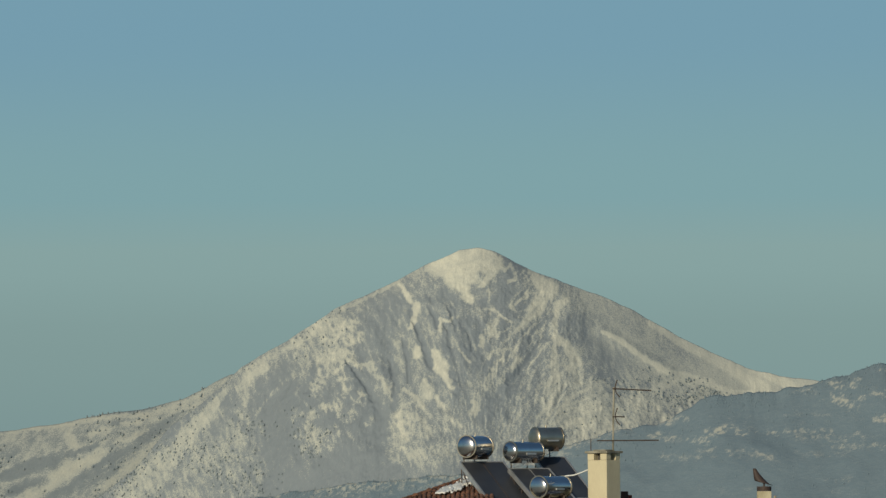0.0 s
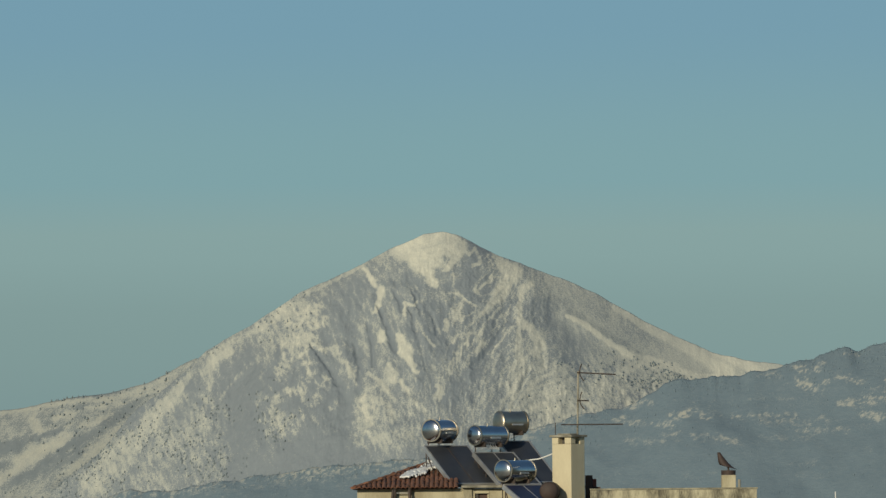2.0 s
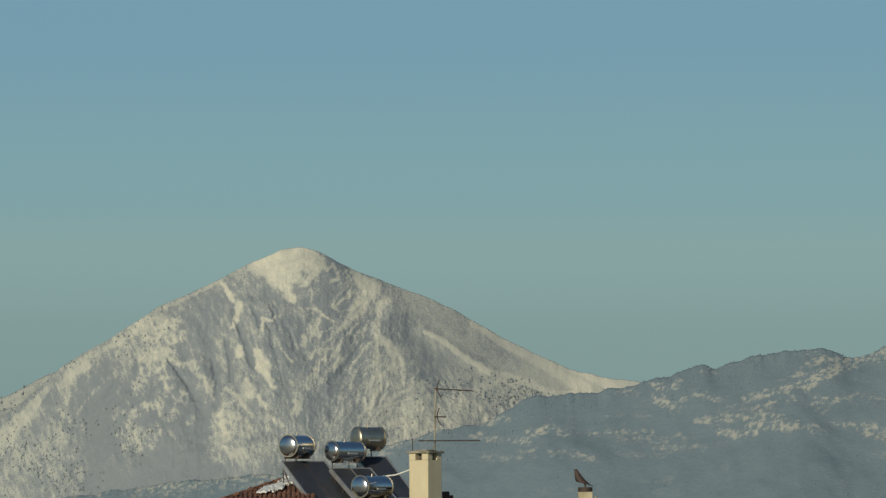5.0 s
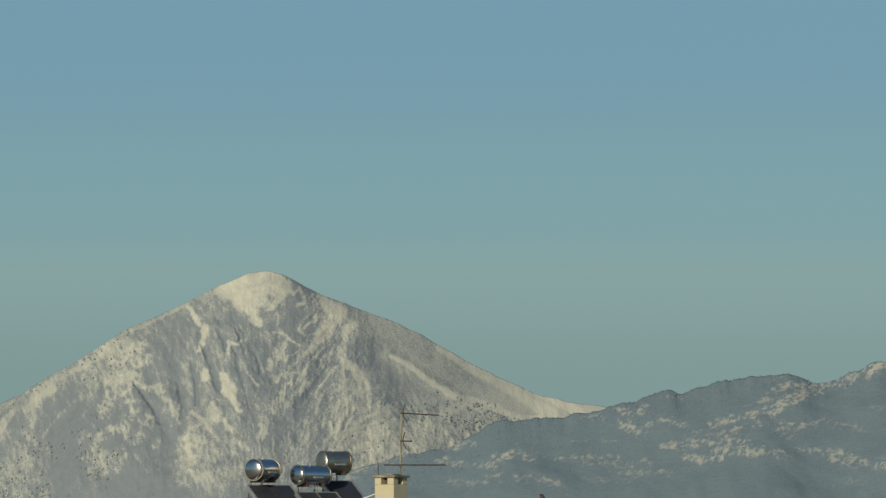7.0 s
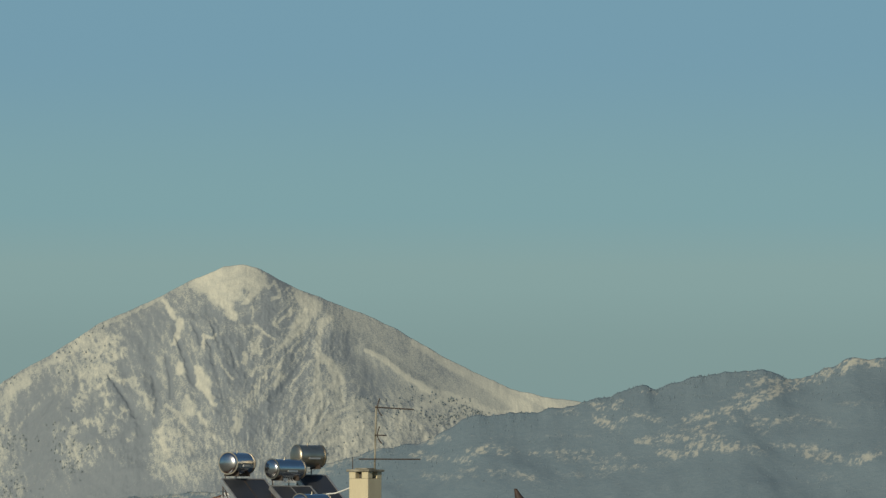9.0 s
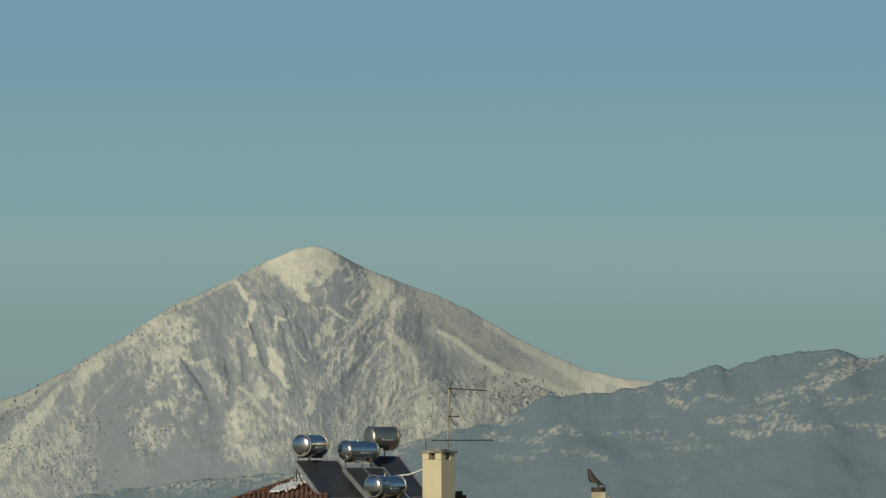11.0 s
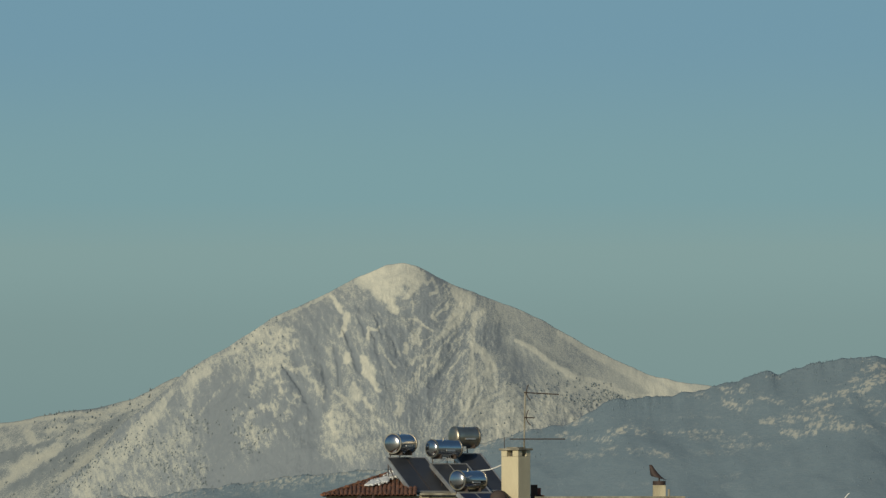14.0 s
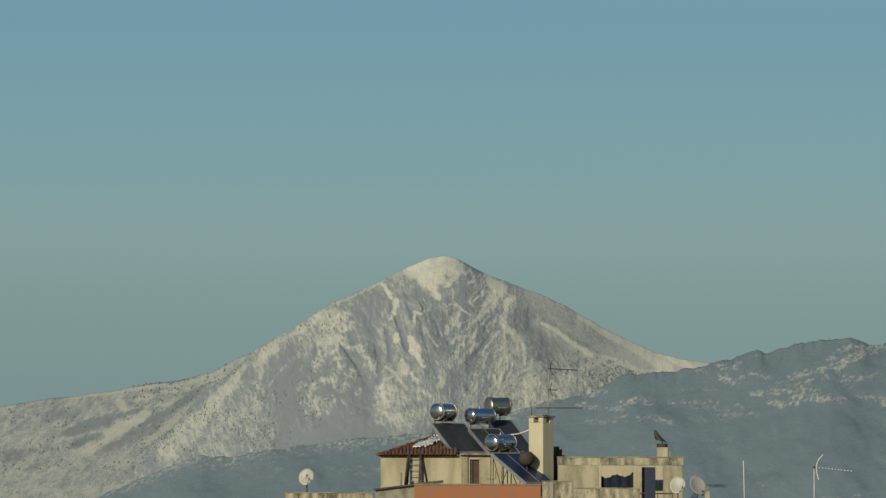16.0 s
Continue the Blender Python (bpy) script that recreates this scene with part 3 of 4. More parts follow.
COPSES = [
    (1.2, 0.15, 0.17, (-13.79, 14.02), (-12.98, 14.28), (-12.33, 14.50)),
    (1.0, 0.12, 0.08, (-12.34, 14.57), (-11.68, 14.70), (-11.19, 14.86)),
    (1.0, 0.13, 0.10, (-11.76, 13.74), (-11.30, 14.13), (-10.73, 14.49)),
    (0.9, 0.17, 0.13, (-13.57, 13.55), (-13.09, 13.71), (-12.61, 13.88)),
    (0.8, 0.07, 0.07, (-10.93, 15.90), (-10.10, 15.96), (-9.10, 16.08)),
    (0.7, 0.13, 0.15, (-12.40, 13.38), (-11.60, 13.70), (-10.64, 14.19)),
    (0.6, 0.13, 0.13, (-9.07, 15.64), (-10.03, 14.85), (-10.66, 14.49)),
]


def massif(name, crest, depth, reach, columns, rows, slope, relief, cover, mat, label, rough_crest=0.03, foot=(9.0, 22.0)):
    """A mountain: its crest line runs across at one depth, its face falls towards the town, its back away from it."""
    kx, kz = np.array([p[0] for p in crest]), np.array([p[1] for p in crest])
    x = np.linspace(reach[0], reach[1], columns)
    zc = np.interp(x, kx, kz)
    soft = np.ones(7) / 7
    zc = np.convolve(np.pad(zc, 3, mode="edge"), soft, "valid")
    bumps = rough_crest * (fractal(x * 3.1, x * 0 + 2.0, 5, 11) - 0.5) * 2
    q = np.linspace(0, 1, rows)
    d = np.concatenate([-np.linspace(22, 0.4, 15), [-0.05], 23.5 * (0.62 * q + 0.38 * q ** 3)])
    X, D = np.meshgrid(x, d, indexing="ij")
    span = max(3, int(1.6 / (x[1] - x[0])) | 1)
    broad = np.convolve(np.pad(zc, span // 2, mode="edge"), np.ones(span) / span, "valid")
    near = np.exp(-np.clip(D, 0, None) / 1.1)
    Z = broad[:, None] + (zc - broad)[:, None] * near - np.where(D < 0, -D * 0.62, D * slope)
    front = np.clip(D, 0, None)
    # the foot runs out onto the plain
    low = np.clip((D - foot[0]) / (foot[1] - foot[0]), 0, 1)
    Z = Z - np.clip(zc[:, None] - slope * 22 + 0.6, 0, None) * low * low * (3 - 2 * low)
    Z = Z + bumps[:, None] * np.exp(-np.abs(D) / 0.5)
    plane = Z.copy()
    lift = relief(X, plane, front) * (1 - np.exp(-front / 0.7))
    Z = Z + lift
    S, B = cover(X, Z, front)
    Z = np.maximum(Z, -0.4 + 0.02 * lattice(X, D))
    Y = depth - D
    verts = np.stack([X, Y, Z], -1).reshape(-1, 3)
    nr = len(d)
    i = np.arange((columns - 1) * nr).reshape(columns - 1, nr)[:, :-1].ravel()
    faces = np.stack([i, i + 1, i + nr + 1, i + nr], -1)
    me = bpy.data.meshes.new(name)
    me.vertices.add(len(verts)), me.loops.add(faces.size), me.polygons.add(len(faces))
    me.vertices.foreach_set("co", verts.ravel())
    me.loops.foreach_set("vertex_index", faces[:, ::-1].ravel())
    me.polygons.foreach_set("loop_start", np.arange(0, faces.size, 4))
    me.polygons.foreach_set("use_smooth", np.ones(len(faces), bool))
    me.update(calc_edges=True)
    me.attributes.new("snow", "FLOAT", "POINT").data.foreach_set("value", S.ravel().astype(np.float32))
    me.attributes.new("broken", "FLOAT", "POINT").data.foreach_set("value", np.broadcast_to(B, S.shape).ravel().astype(np.float32))
    me.materials.append(mat)
    ob = tagged(new(name, me), label, "mountain", kind="structure")
    ob.matrix_world = LAND
    return ob, X, Y, Z


def far_trees(name, X, Y, Z, chance, label, size=(0.045, 0.11), seed=3, limit=9000, mat=None):
    """Conifers on a far slope, all in one mesh; nobody could count them."""
    rs = np.random.RandomState(seed)
    pick = np.flatnonzero(rs.rand(X.size) < chance.ravel())
    if len(pick) > limit:
        pick = rs.choice(pick, limit, replace=False)
    n = len(pick)
    base = np.stack([X.ravel()[pick] + rs.uniform(-0.03, 0.03, n), Y.ravel()[pick], Z.ravel()[pick] - 0.01], -1)
    h = rs.uniform(*size, n)
    r = h * rs.uniform(0.28, 0.5, n)
    ring = [(math.cos(a), math.sin(a)) for a in (0.3, 1.87, 3.44, 5.01)]
    cols = [base + np.stack([0 * h, 0 * h, h], -1)]
    for c, s in ring:
        cols.append(base + np.stack([r * c * rs.uniform(0.7, 1.2, n), r * s, h * 0.25], -1))
    cols.append(base)
    verts = np.stack(cols, 1).reshape(-1, 3)
    tri = np.array([(0, 1, 2), (0, 2, 3), (0, 3, 4), (0, 4, 1), (5, 2, 1), (5, 3, 2), (5, 4, 3), (5, 1, 4)])
    faces = (tri[None] + 6 * np.arange(n)[:, None, None]).reshape(-1, 3)
    me = bpy.data.meshes.new(name)
    me.from_pydata(verts.tolist(), [], faces.tolist())
    me.materials.append(mat or TREES)
    ob = tagged(new(name, me), label, "trees", kind="stuff")
    ob.matrix_world = LAND
    return ob


def peak_relief(x, z, d):
    warp = 0.5 * fractal(x * 0.5, z * 0.5, 3, 21)
    broad = fractal(x * 0.38 + warp, d * 0.10, 3, 1) - 0.5
    crags = fractal(x * 2.2 + 2 * warp, d * 1.3 + 0.5 * x, 5, 2, 0.58, ridged=True) - 0.6
    flank = np.clip((x - 2.4) / 1.2, 0, 1) * np.clip((z - 15.8) / 0.8, 0, 1)
    fray = frayed(x, z)
    spurs = trails(x, z, RIDGES, fray, 0.5, 0.95) - trails(x, z, HOLLOWS, fray, 0.4, 0.95)
    small = fractal(x * 5.5 + 3 * warp, d * 4.0 + 1.5 * x, 4, 6, 0.6, ridged=True) - 0.6
    return (1 - 0.85 * flank) * (0.35 * broad + 0.11 * crags + 0.035 * small) + 0.62 * spurs - 0.06 * trails(x, z, GULLIES, fray, 0.5, 0.7)


def fall_line(x):
    """How the streaks lean: towards the great central couloir from both sides, outwards on the far flank."""
    return 0.5 - 1.1 / (1 + np.exp(-(x - 0.25) * 2.5)) + 1.1 / (1 + np.exp(-(x - 3.0) * 2.5))


def flecks(x, z, lean, across, along, seed):
    s = x + lean * (z - 17.3) + 0.12 * fractal(x * 2.0, z * 2.0, 3, seed + 40)
    return fractal(s * across, (z - 0.3 * x) * along, 4, seed, 0.62) - 0.5


def peak_cover(x, z, d):
    # windblown pale flank beyond the spur, bare rock on the face, speckled scrub and snow low down
    lean = fall_line(x)
    windblown = np.clip((x - 2.3) / 0.8, 0, 1) * np.clip((z - 16.5 + 0.25 * (x - 4)) / 0.7, 0, 1)
    fray = frayed(x, z)
    # cover thins along the gullies, painting their shade as barer ground
    bare, gully_shade = trails(x, z, BARE_ROCK, fray, 1.6, 0.7), trails(x, z, GULLIES, fray, 0.8)
    deep = np.maximum(0.72 * trails(x, z, SUNNY_FLANK, fray, 0.8, 0.45), trails(x, z, SUMMIT + LONG_FLANK + COULOIR[:2] + SPUR[:4] + FACE_SNOW, fray, 0.8, 0.45))
    thin = trails(x, z, COULOIR[2:] + SPUR[4:] + LOWER_SNOW + BUTTRESS, fray, 1.0, 0.55)
    lit_side = np.clip(np.gradient(z, axis=0) / (x[1, 0] - x[0, 0]), -1.2, 1.2) - 0.35 * np.clip(-x / 3.0, -1, 1)
    # left-facing slopes whiter, right-facing barer: side light put into the snow cover
    base = 0.42 + 0.20 * lit_side + 0.20 * (fractal(x * 0.9, z * 0.9, 4, 31) - 0.5) + 0.32 * flecks(x, z, lean, 3.6, 2.4, 33) + 0.9 * (1 - 0.7 * windblown) * flecks(x, z, lean, 14.0, 4.5, 35)
    # lace of snow in the cracks of the upper couloir and the buttress
    bend = 0.35 * fractal(x * 1.6, z * 1.6, 3, 71)
    lace = np.clip((1 - np.abs(2 * lattice((x + lean * (z - 17.3)) * 5.0 + 6 * bend, z * 2.6 + 4 * bend, 73) - 1) - 0.74) / 0.2, 0, 1)
    where = np.exp(-((x - 1.1) / 0.95) ** 4 - ((z - 18.0) / 1.4) ** 4) + 0.7 * np.exp(-((x + 4.0) / 1.6) ** 4 - ((z - 16.2) / 1.5) ** 4) + 0.35 * np.exp(-((x + 0.9) / 1.6) ** 4 - ((z - 15.6) / 0.8) ** 4)
    streaks = 1 - np.abs(2 * fractal((x + lean * (z - 17.3)) * 6.5 + 3 * bend, z * 3.2 - x, 3, 75, 0.6) - 1)
    base = base + 0.42 * (lace - 0.3) * where
    base = base - 0.10 * np.clip((14.6 - z) / 1.0, 0, 1) * np.clip((x + 7.5) / 1.5, 0, 1) + 0.11 * windblown - 0.27 * np.clip((-1.8 - x) / 1.2, 0, 1) * np.clip((17.2 - z) / 1.0, 0, 1) + 0.17 * np.clip((x - 1.3) / 0.8, 0, 1) * np.clip((17.2 - z) / 0.6, 0, 1)
    base = base + np.where(x < 1.0, 0.10, 0.0) * np.exp(-d / 0.25)
    level = base - 0.20 * bare * (1 - 0.5 * windblown) * (1 - np.clip(deep + thin, 0, 1)) + np.maximum(0.42 * deep, thin * np.maximum(0.10, 1.6 * streaks - 1.0)) - 0.30 * gully_shade
    return level, np.clip(1.0 - 0.45 * bare - 0.35 * np.clip(deep, 0, 1) - 0.35 * windblown, 0.35, 1)


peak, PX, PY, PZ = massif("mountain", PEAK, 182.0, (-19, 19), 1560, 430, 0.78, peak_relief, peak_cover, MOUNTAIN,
                          "hazed grey rocky mountain peak with broken winter snow")
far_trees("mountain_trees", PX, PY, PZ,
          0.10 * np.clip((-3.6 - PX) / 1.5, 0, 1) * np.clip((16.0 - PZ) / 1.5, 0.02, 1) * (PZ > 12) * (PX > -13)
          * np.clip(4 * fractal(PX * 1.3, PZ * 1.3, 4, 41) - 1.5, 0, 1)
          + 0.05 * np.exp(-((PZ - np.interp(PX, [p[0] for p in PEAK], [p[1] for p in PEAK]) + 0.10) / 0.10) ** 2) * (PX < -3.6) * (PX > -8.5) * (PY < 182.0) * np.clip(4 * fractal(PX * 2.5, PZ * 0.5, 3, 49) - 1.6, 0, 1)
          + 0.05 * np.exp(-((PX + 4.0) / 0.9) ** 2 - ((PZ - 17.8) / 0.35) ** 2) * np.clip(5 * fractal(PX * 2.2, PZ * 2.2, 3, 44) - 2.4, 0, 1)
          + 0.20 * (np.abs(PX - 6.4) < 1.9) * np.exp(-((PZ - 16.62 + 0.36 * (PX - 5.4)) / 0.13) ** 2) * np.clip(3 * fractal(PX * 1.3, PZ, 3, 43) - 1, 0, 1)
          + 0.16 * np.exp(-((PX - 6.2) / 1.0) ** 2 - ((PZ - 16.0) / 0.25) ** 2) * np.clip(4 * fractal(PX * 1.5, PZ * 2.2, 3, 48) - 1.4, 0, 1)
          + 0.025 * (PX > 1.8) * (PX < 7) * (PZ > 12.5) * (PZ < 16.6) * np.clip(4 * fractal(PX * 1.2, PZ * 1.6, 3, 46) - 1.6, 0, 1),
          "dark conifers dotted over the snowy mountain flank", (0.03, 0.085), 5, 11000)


def low_relief(x, z, d):
    return 0.40 * (fractal(x * 0.5 + 0.25 * d, d * 0.3, 4, 4, 0.55, ridged=True) - 0.6)


def foothill_cover(x, z, d):
    base = 0.44 + 0.5 * (fractal(x * 0.5 - 0.4 * z, z * 1.6, 4, 51) - 0.5) + 0.5 * flecks(x, z, -0.5, 3.0, 3.0, 53) + 0.6 * flecks(x, z, -0.3, 7.0, 10.0, 55) + 0.12 * np.exp(-d / 0.4)
    fray = frayed(x, z)
    return base + 0.36 * trails(x, z, PASTURES, fray, 1.2, 0.6) - 0.45 * trails(x, z, COPSES, fray, 1.2, 0.6), 0.9


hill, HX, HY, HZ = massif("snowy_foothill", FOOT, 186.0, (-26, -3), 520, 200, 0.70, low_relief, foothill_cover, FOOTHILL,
                          "hazed pale snowy foothill ridge with scattered trees")
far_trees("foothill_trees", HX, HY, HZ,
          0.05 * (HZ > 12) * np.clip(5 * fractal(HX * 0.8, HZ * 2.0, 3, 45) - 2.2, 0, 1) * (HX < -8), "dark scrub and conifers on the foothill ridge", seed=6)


def wooded_relief(x, z, d):
    return 0.55 * (fractal(x * 0.45, d * 0.35, 4, 8, 0.5) - 0.5)


def wooded_cover(x, z, d):
    # thin fields broken into small level scraps by hedges and scrub; closed wood elsewhere
    scrappy = np.clip(0.55 + 4.2 * (fractal(x * 8.5, z * 19.0 - 3.0 * x, 4, 65, 0.75) - 0.5), 0, 1.3)
    fields = trails(x, z, CLEARINGS + TERRACES + TERRACES_LOW, frayed(x, z), 1.6, 0.8)
    scraps = np.clip(5 * fractal(x * 0.7, z * 3.0, 4, 61, 0.6) - 2.9, 0, 1)
    edge = np.exp(-d / 0.55) * np.clip((5.0 - x) / 2.5, 0, 1)
    return 0.07 + 0.35 * flecks(x, z, 0.3, 5.0, 12.0, 63) + (0.30 * scraps + 0.80 * fields + 0.6 * edge) * scrappy, 0.8


woods, WX, WY, WZ = massif("hazed_wooded_hill", WOODS, 171.0, (-16, 26), 1000, 240, 0.66, wooded_relief, wooded_cover, WOODED,
                           "hazed dark blue-green wooded hill with thin snow clearings", 0.09, (9.0, 11.2))
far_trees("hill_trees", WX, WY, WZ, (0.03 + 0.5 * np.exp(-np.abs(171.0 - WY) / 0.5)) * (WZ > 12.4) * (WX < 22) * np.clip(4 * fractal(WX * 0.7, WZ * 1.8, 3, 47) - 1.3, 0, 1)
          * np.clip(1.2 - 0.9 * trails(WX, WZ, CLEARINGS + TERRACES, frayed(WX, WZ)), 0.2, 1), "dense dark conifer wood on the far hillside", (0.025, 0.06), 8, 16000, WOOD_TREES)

bm = bmesh.new()
bmesh.ops.create_circle(bm, cap_ends=True, segments=96, radius=4000)
bmesh.ops.translate(bm, vec=(0, 100, -0.02), verts=bm.verts)
ground = tagged(part("ground", bm, GROUND), "dull winter fields of the plain", "ground", kind="structure")

# ---- the apartment house ----
house = thing("apartment_building", "cream rendered apartment house with a cluttered roof terrace", "building")
TERRACE = 11.25
part("wall", box(-4.68, 7.4, 136.4, 144.2, -0.05, TERRACE), RENDER, house, "plain cream rendered walls")
part("roof_slab", box(-4.73, 7.45, 136.35, 144.25, TERRACE + 0.003, TERRACE + 0.10), CONCRETE, house, "flat grey concrete roof terrace")
DECK = TERRACE + 0.10

# parapets round the terrace
part("parapet", box(-0.95, 2.66, 136.42, 136.60, DECK, 12.10), ORANGE, house, "faded orange parapet under a grey coping")
part("coping", box(-0.97, 2.68, 136.38, 136.64, 12.103, 12.135, 0.008), CONCRETE, house, "thin grey coping")
part("pier", box(2.70, 3.55, 136.40, 136.75, DECK, 12.20, 0.02), GRIMY, house, "stained concrete block beside the parapet")
part("pier", box(2.92, 3.02, 136.37, 136.398, DECK, 12.19, 0.006), CONCRETE, house)
part("parapet", box(-4.64, -2.12, 137.0, 137.2, DECK, 11.86, 0.02), GRIMY, house, "low cream wall streaked with dark stains")
part("parapet", box(3.62, 5.48, 136.5, 136.68, DECK, 12.0, 0.015), GRIMY, house, "low cream terrace wall")
part("coping", box(-4.66, -2.10, 136.98, 137.22, 11.863, 11.89, 0.008), MOSSY, house, "thin mossy coping")
part("coping", box(3.60, 5.50, 136.48, 136.70, 12.003, 12.03, 0.008), MOSSY, house, "thin mossy coping")
part("coping", box(2.68, 3.57, 136.38, 136.77, 12.203, 12.225, 0.008), MOSSY, house, "thin mossy coping")
part("handrail", rod([(5.5, 136.6, 11.87), (6.45, 136.6, 11.86)], 0.018), STEEL, house, "thin dark handrail")
for x in (5.55, 6.0, 6.42):
    part("rail_post", rod([(x, 136.6, DECK), (x, 136.6, 11.86)], 0.012), STEEL, house)

# stair house with its tiled roof and its flat part
bm = box(-1.93, 0.66, 139.4, 139.58, DECK, 12.96, 0.015)
part("stair_house_wall", bm, RENDER, house, "sunlit cream wall under clay roof tiles")
part("stair_house_wall", box(-1.93, -1.75, 139.6, 143.2, DECK, 12.96, 0.015), RENDER, house)
part("stair_house_wall", box(-1.74, 3.0, 143.0, 143.2, DECK, 12.96, 0.015), RENDER, house)
part("stair_house_wall", box(0.98, 3.0, 139.4, 139.58, DECK, 12.94, 0.015), RENDER, house)
part("stair_house_wall", box(0.662, 0.978, 139.4, 139.58, 12.84, 12.94, 0.006), RENDER, house)
part("stair_house_wall", box(2.8, 3.0, 139.6, 142.98, DECK, 12.94, 0.015), RENDER, house)
part("pillar", box(0.40, 0.60, 139.34, 139.398, DECK, 12.98, 0.012), STAINED, house, "stained grey corner strip")
part("flat_roof", box(0.36, 3.04, 139.2, 143.24, 12.965, 13.02, 0.012), CONCRETE, house, "grey concrete slab edge")
part("door", box(0.70, 0.93, 139.50, 139.55, DECK, 12.82, 0.006), BROWN, house, "weathered brown metal door in a narrow opening")
# the left jamb's shade, painted as a dark strip
part("door_frame", box(0.665, 0.735, 139.45, 139.56, DECK, 12.835, 0.004), DARK, house)
part("door_frame", box(0.93, 0.975, 139.44, 139.56, DECK, 12.835, 0.004), RENDER, house)
part("box_cover", box(1.12, 1.40, 139.36, 139.395, 12.28, 12.55, 0.008), RENDER, house, "cream meter cover on the wall")
# dark bitumen lean-to edge before the stair house
part("lean_to_roof", box(-0.60, 0.60, -0.12, 0.5, -0.022, 0.022, 0.006, pose(-1.52, 136.60, 12.04, 0, -6.8, 0)), DARK, house, "dark bitumen edge rising along the wall top")
part("lean_to_roof", box(-0.42, 0.42, -0.10, 0.5, -0.035, 0.03, 0.01, pose(-0.54, 136.68, 12.165, 0, -5.8, 0)), DARK, house, "dark bitumen sheet on the parapet")
bm = bmesh.new()
outline = [(-2.06, DECK), (-0.12, DECK), (-0.12, 12.17), (-0.96, 12.085), (-2.06, 11.955)]
near, away = [bm.verts.new((x, 136.62, z)) for x, z in outline], [bm.verts.new((x, 136.9, z)) for x, z in outline]
bm.faces.new(near), bm.faces.new(away[::-1])
for k in range(5):
    bm.faces.new((near[k], away[k], away[(k + 1) % 5], near[(k + 1) % 5]))
part("lean_to_wall", bm, CONCRETE, house, "grimy grey concrete wall")
part("vent_pipe", rod([(-1.34, 138.7, DECK), (-1.34, 138.7, 12.46)], 0.032, 12), CONCRETE, house, "short grey vent pipe")

# the pierced shelter across the terrace
shelter_y = (138.2, 138.42)
part("shelter_wall", box(3.18, 4.36, *shelter_y, DECK, 12.68, 0.015), STAINED, house, "weathered cream wall")
part("shelter_post", box(4.36, 4.43, shelter_y[0] - 0.05, shelter_y[1], DECK, 12.68, 0.012), RENDER, house)
part("shelter_post", box(5.36, 5.60, shelter_y[0] - 0.04, shelter_y[1], DECK, 12.66, 0.012), RENDER, house)
part("shelter_post", box(6.22, 6.78, *shelter_y, DECK, 12.66, 0.012), STAINED, house)
part("shelter_beam", box(3.17, 6.80, shelter_y[0] - 0.004, shelter_y[1] + 0.02, 12.681, 12.885, 0.012), GRIMY, house, "stained concrete beam along the top")
part("coping", box(3.16, 6.82, shelter_y[0] - 0.02, shelter_y[1] + 0.04, 12.888, 12.925, 0.01), MOSSY, house, "blackened worn roof edge")
part("shelter_wall", box(4.2, 6.6, 140.4, 140.55, DECK, 12.68, 0.015), RENDER, house)
bm = bmesh.new()
cols = 24
low, high = [], []
for k in range(cols + 1):
    x = 4.44 + 0.92 * k / cols
    top = 12.36 - 0.05 * math.sin(k * 0.42) + (0.09 * max(0, k - 14) / 10) + 0.015 * math.sin(k * 1.7)
    low.append(bm.verts.new((x, 138.30 + 0.02 * math.sin(k * 0.9), DECK)))
    high.append(bm.verts.new((x, 138.30 + 0.02 * math.sin(k * 0.9 + 0.5), top)))
for k in range(cols):
    bm.faces.new((low[k], low[k + 1], high[k + 1], high[k]))
bmesh.ops.solidify(bm, geom=bm.faces[:], thickness=0.012)
part("sheet", bm, BLUE_CLOTH, house, "dark blue sheet hung across the opening")
bm = box(5.61, 6.0, 138.34, 138.36, DECK, 12.62, 0.004)
part("sheet", bm, BLUE_CLOTH, house, "dark blue sheet hung across the opening")

# dark pillar, shadow side put into its brown, and brick stub behind the chimney
part("shaded_pillar", box(3.08, 3.24, 139.0, 139.25, 11.9, 13.22, 0.012), BROWN, house, "dark brown pillar, coloured as its shadow side")
part("brick_stub", box(3.22, 3.33, 139.3, 139.6, 12.8, 13.14, 0.008), BRICK, house, "short red brick stub")
part("stub_cap", box(3.02, 3.42, 139.05, 139.65, -0.02, 0.02, 0.006, pose(0, 0, 13.18, 0, 4, 0)), BROWN, house, "thin tilted clay cap")

# chimney
chimney = thing("chimney", "tall cream rendered chimney with dark smoke holes", "chimney")
TURN_CH = pose(2.70, 138.35, 0, 0, 0, -37)
part("shaft", box(-0.255, 0.255, -0.255, 0.255, DECK, 13.90, 0.015, TURN_CH), CHIMNEY, chimney)
for sx, sy in ((-1, -1), (-1, 1), (1, -1), (1, 1)):
    part("corner_post", box(sx * 0.17 - 0.085, sx * 0.17 + 0.085, sy * 0.17 - 0.085, sy * 0.17 + 0.085, 13.902, 14.045, 0.008, TURN_CH), CHIMNEY, chimney)
part("flue", box(-0.11, 0.11, -0.11, 0.11, 13.903, 14.04, 0.006, TURN_CH), DARK, chimney, "dark core behind the smoke holes")
part("cap", box(-0.30, 0.30, -0.30, 0.30, 14.048, 14.10, 0.012, TURN_CH), CONCRETE, chimney, "chipped grey slab")
part("ledge", box(-0.17, 0.17, -0.17, 0.17, 14.103, 14.13, 0.01, TURN_CH), CONCRETE, chimney)


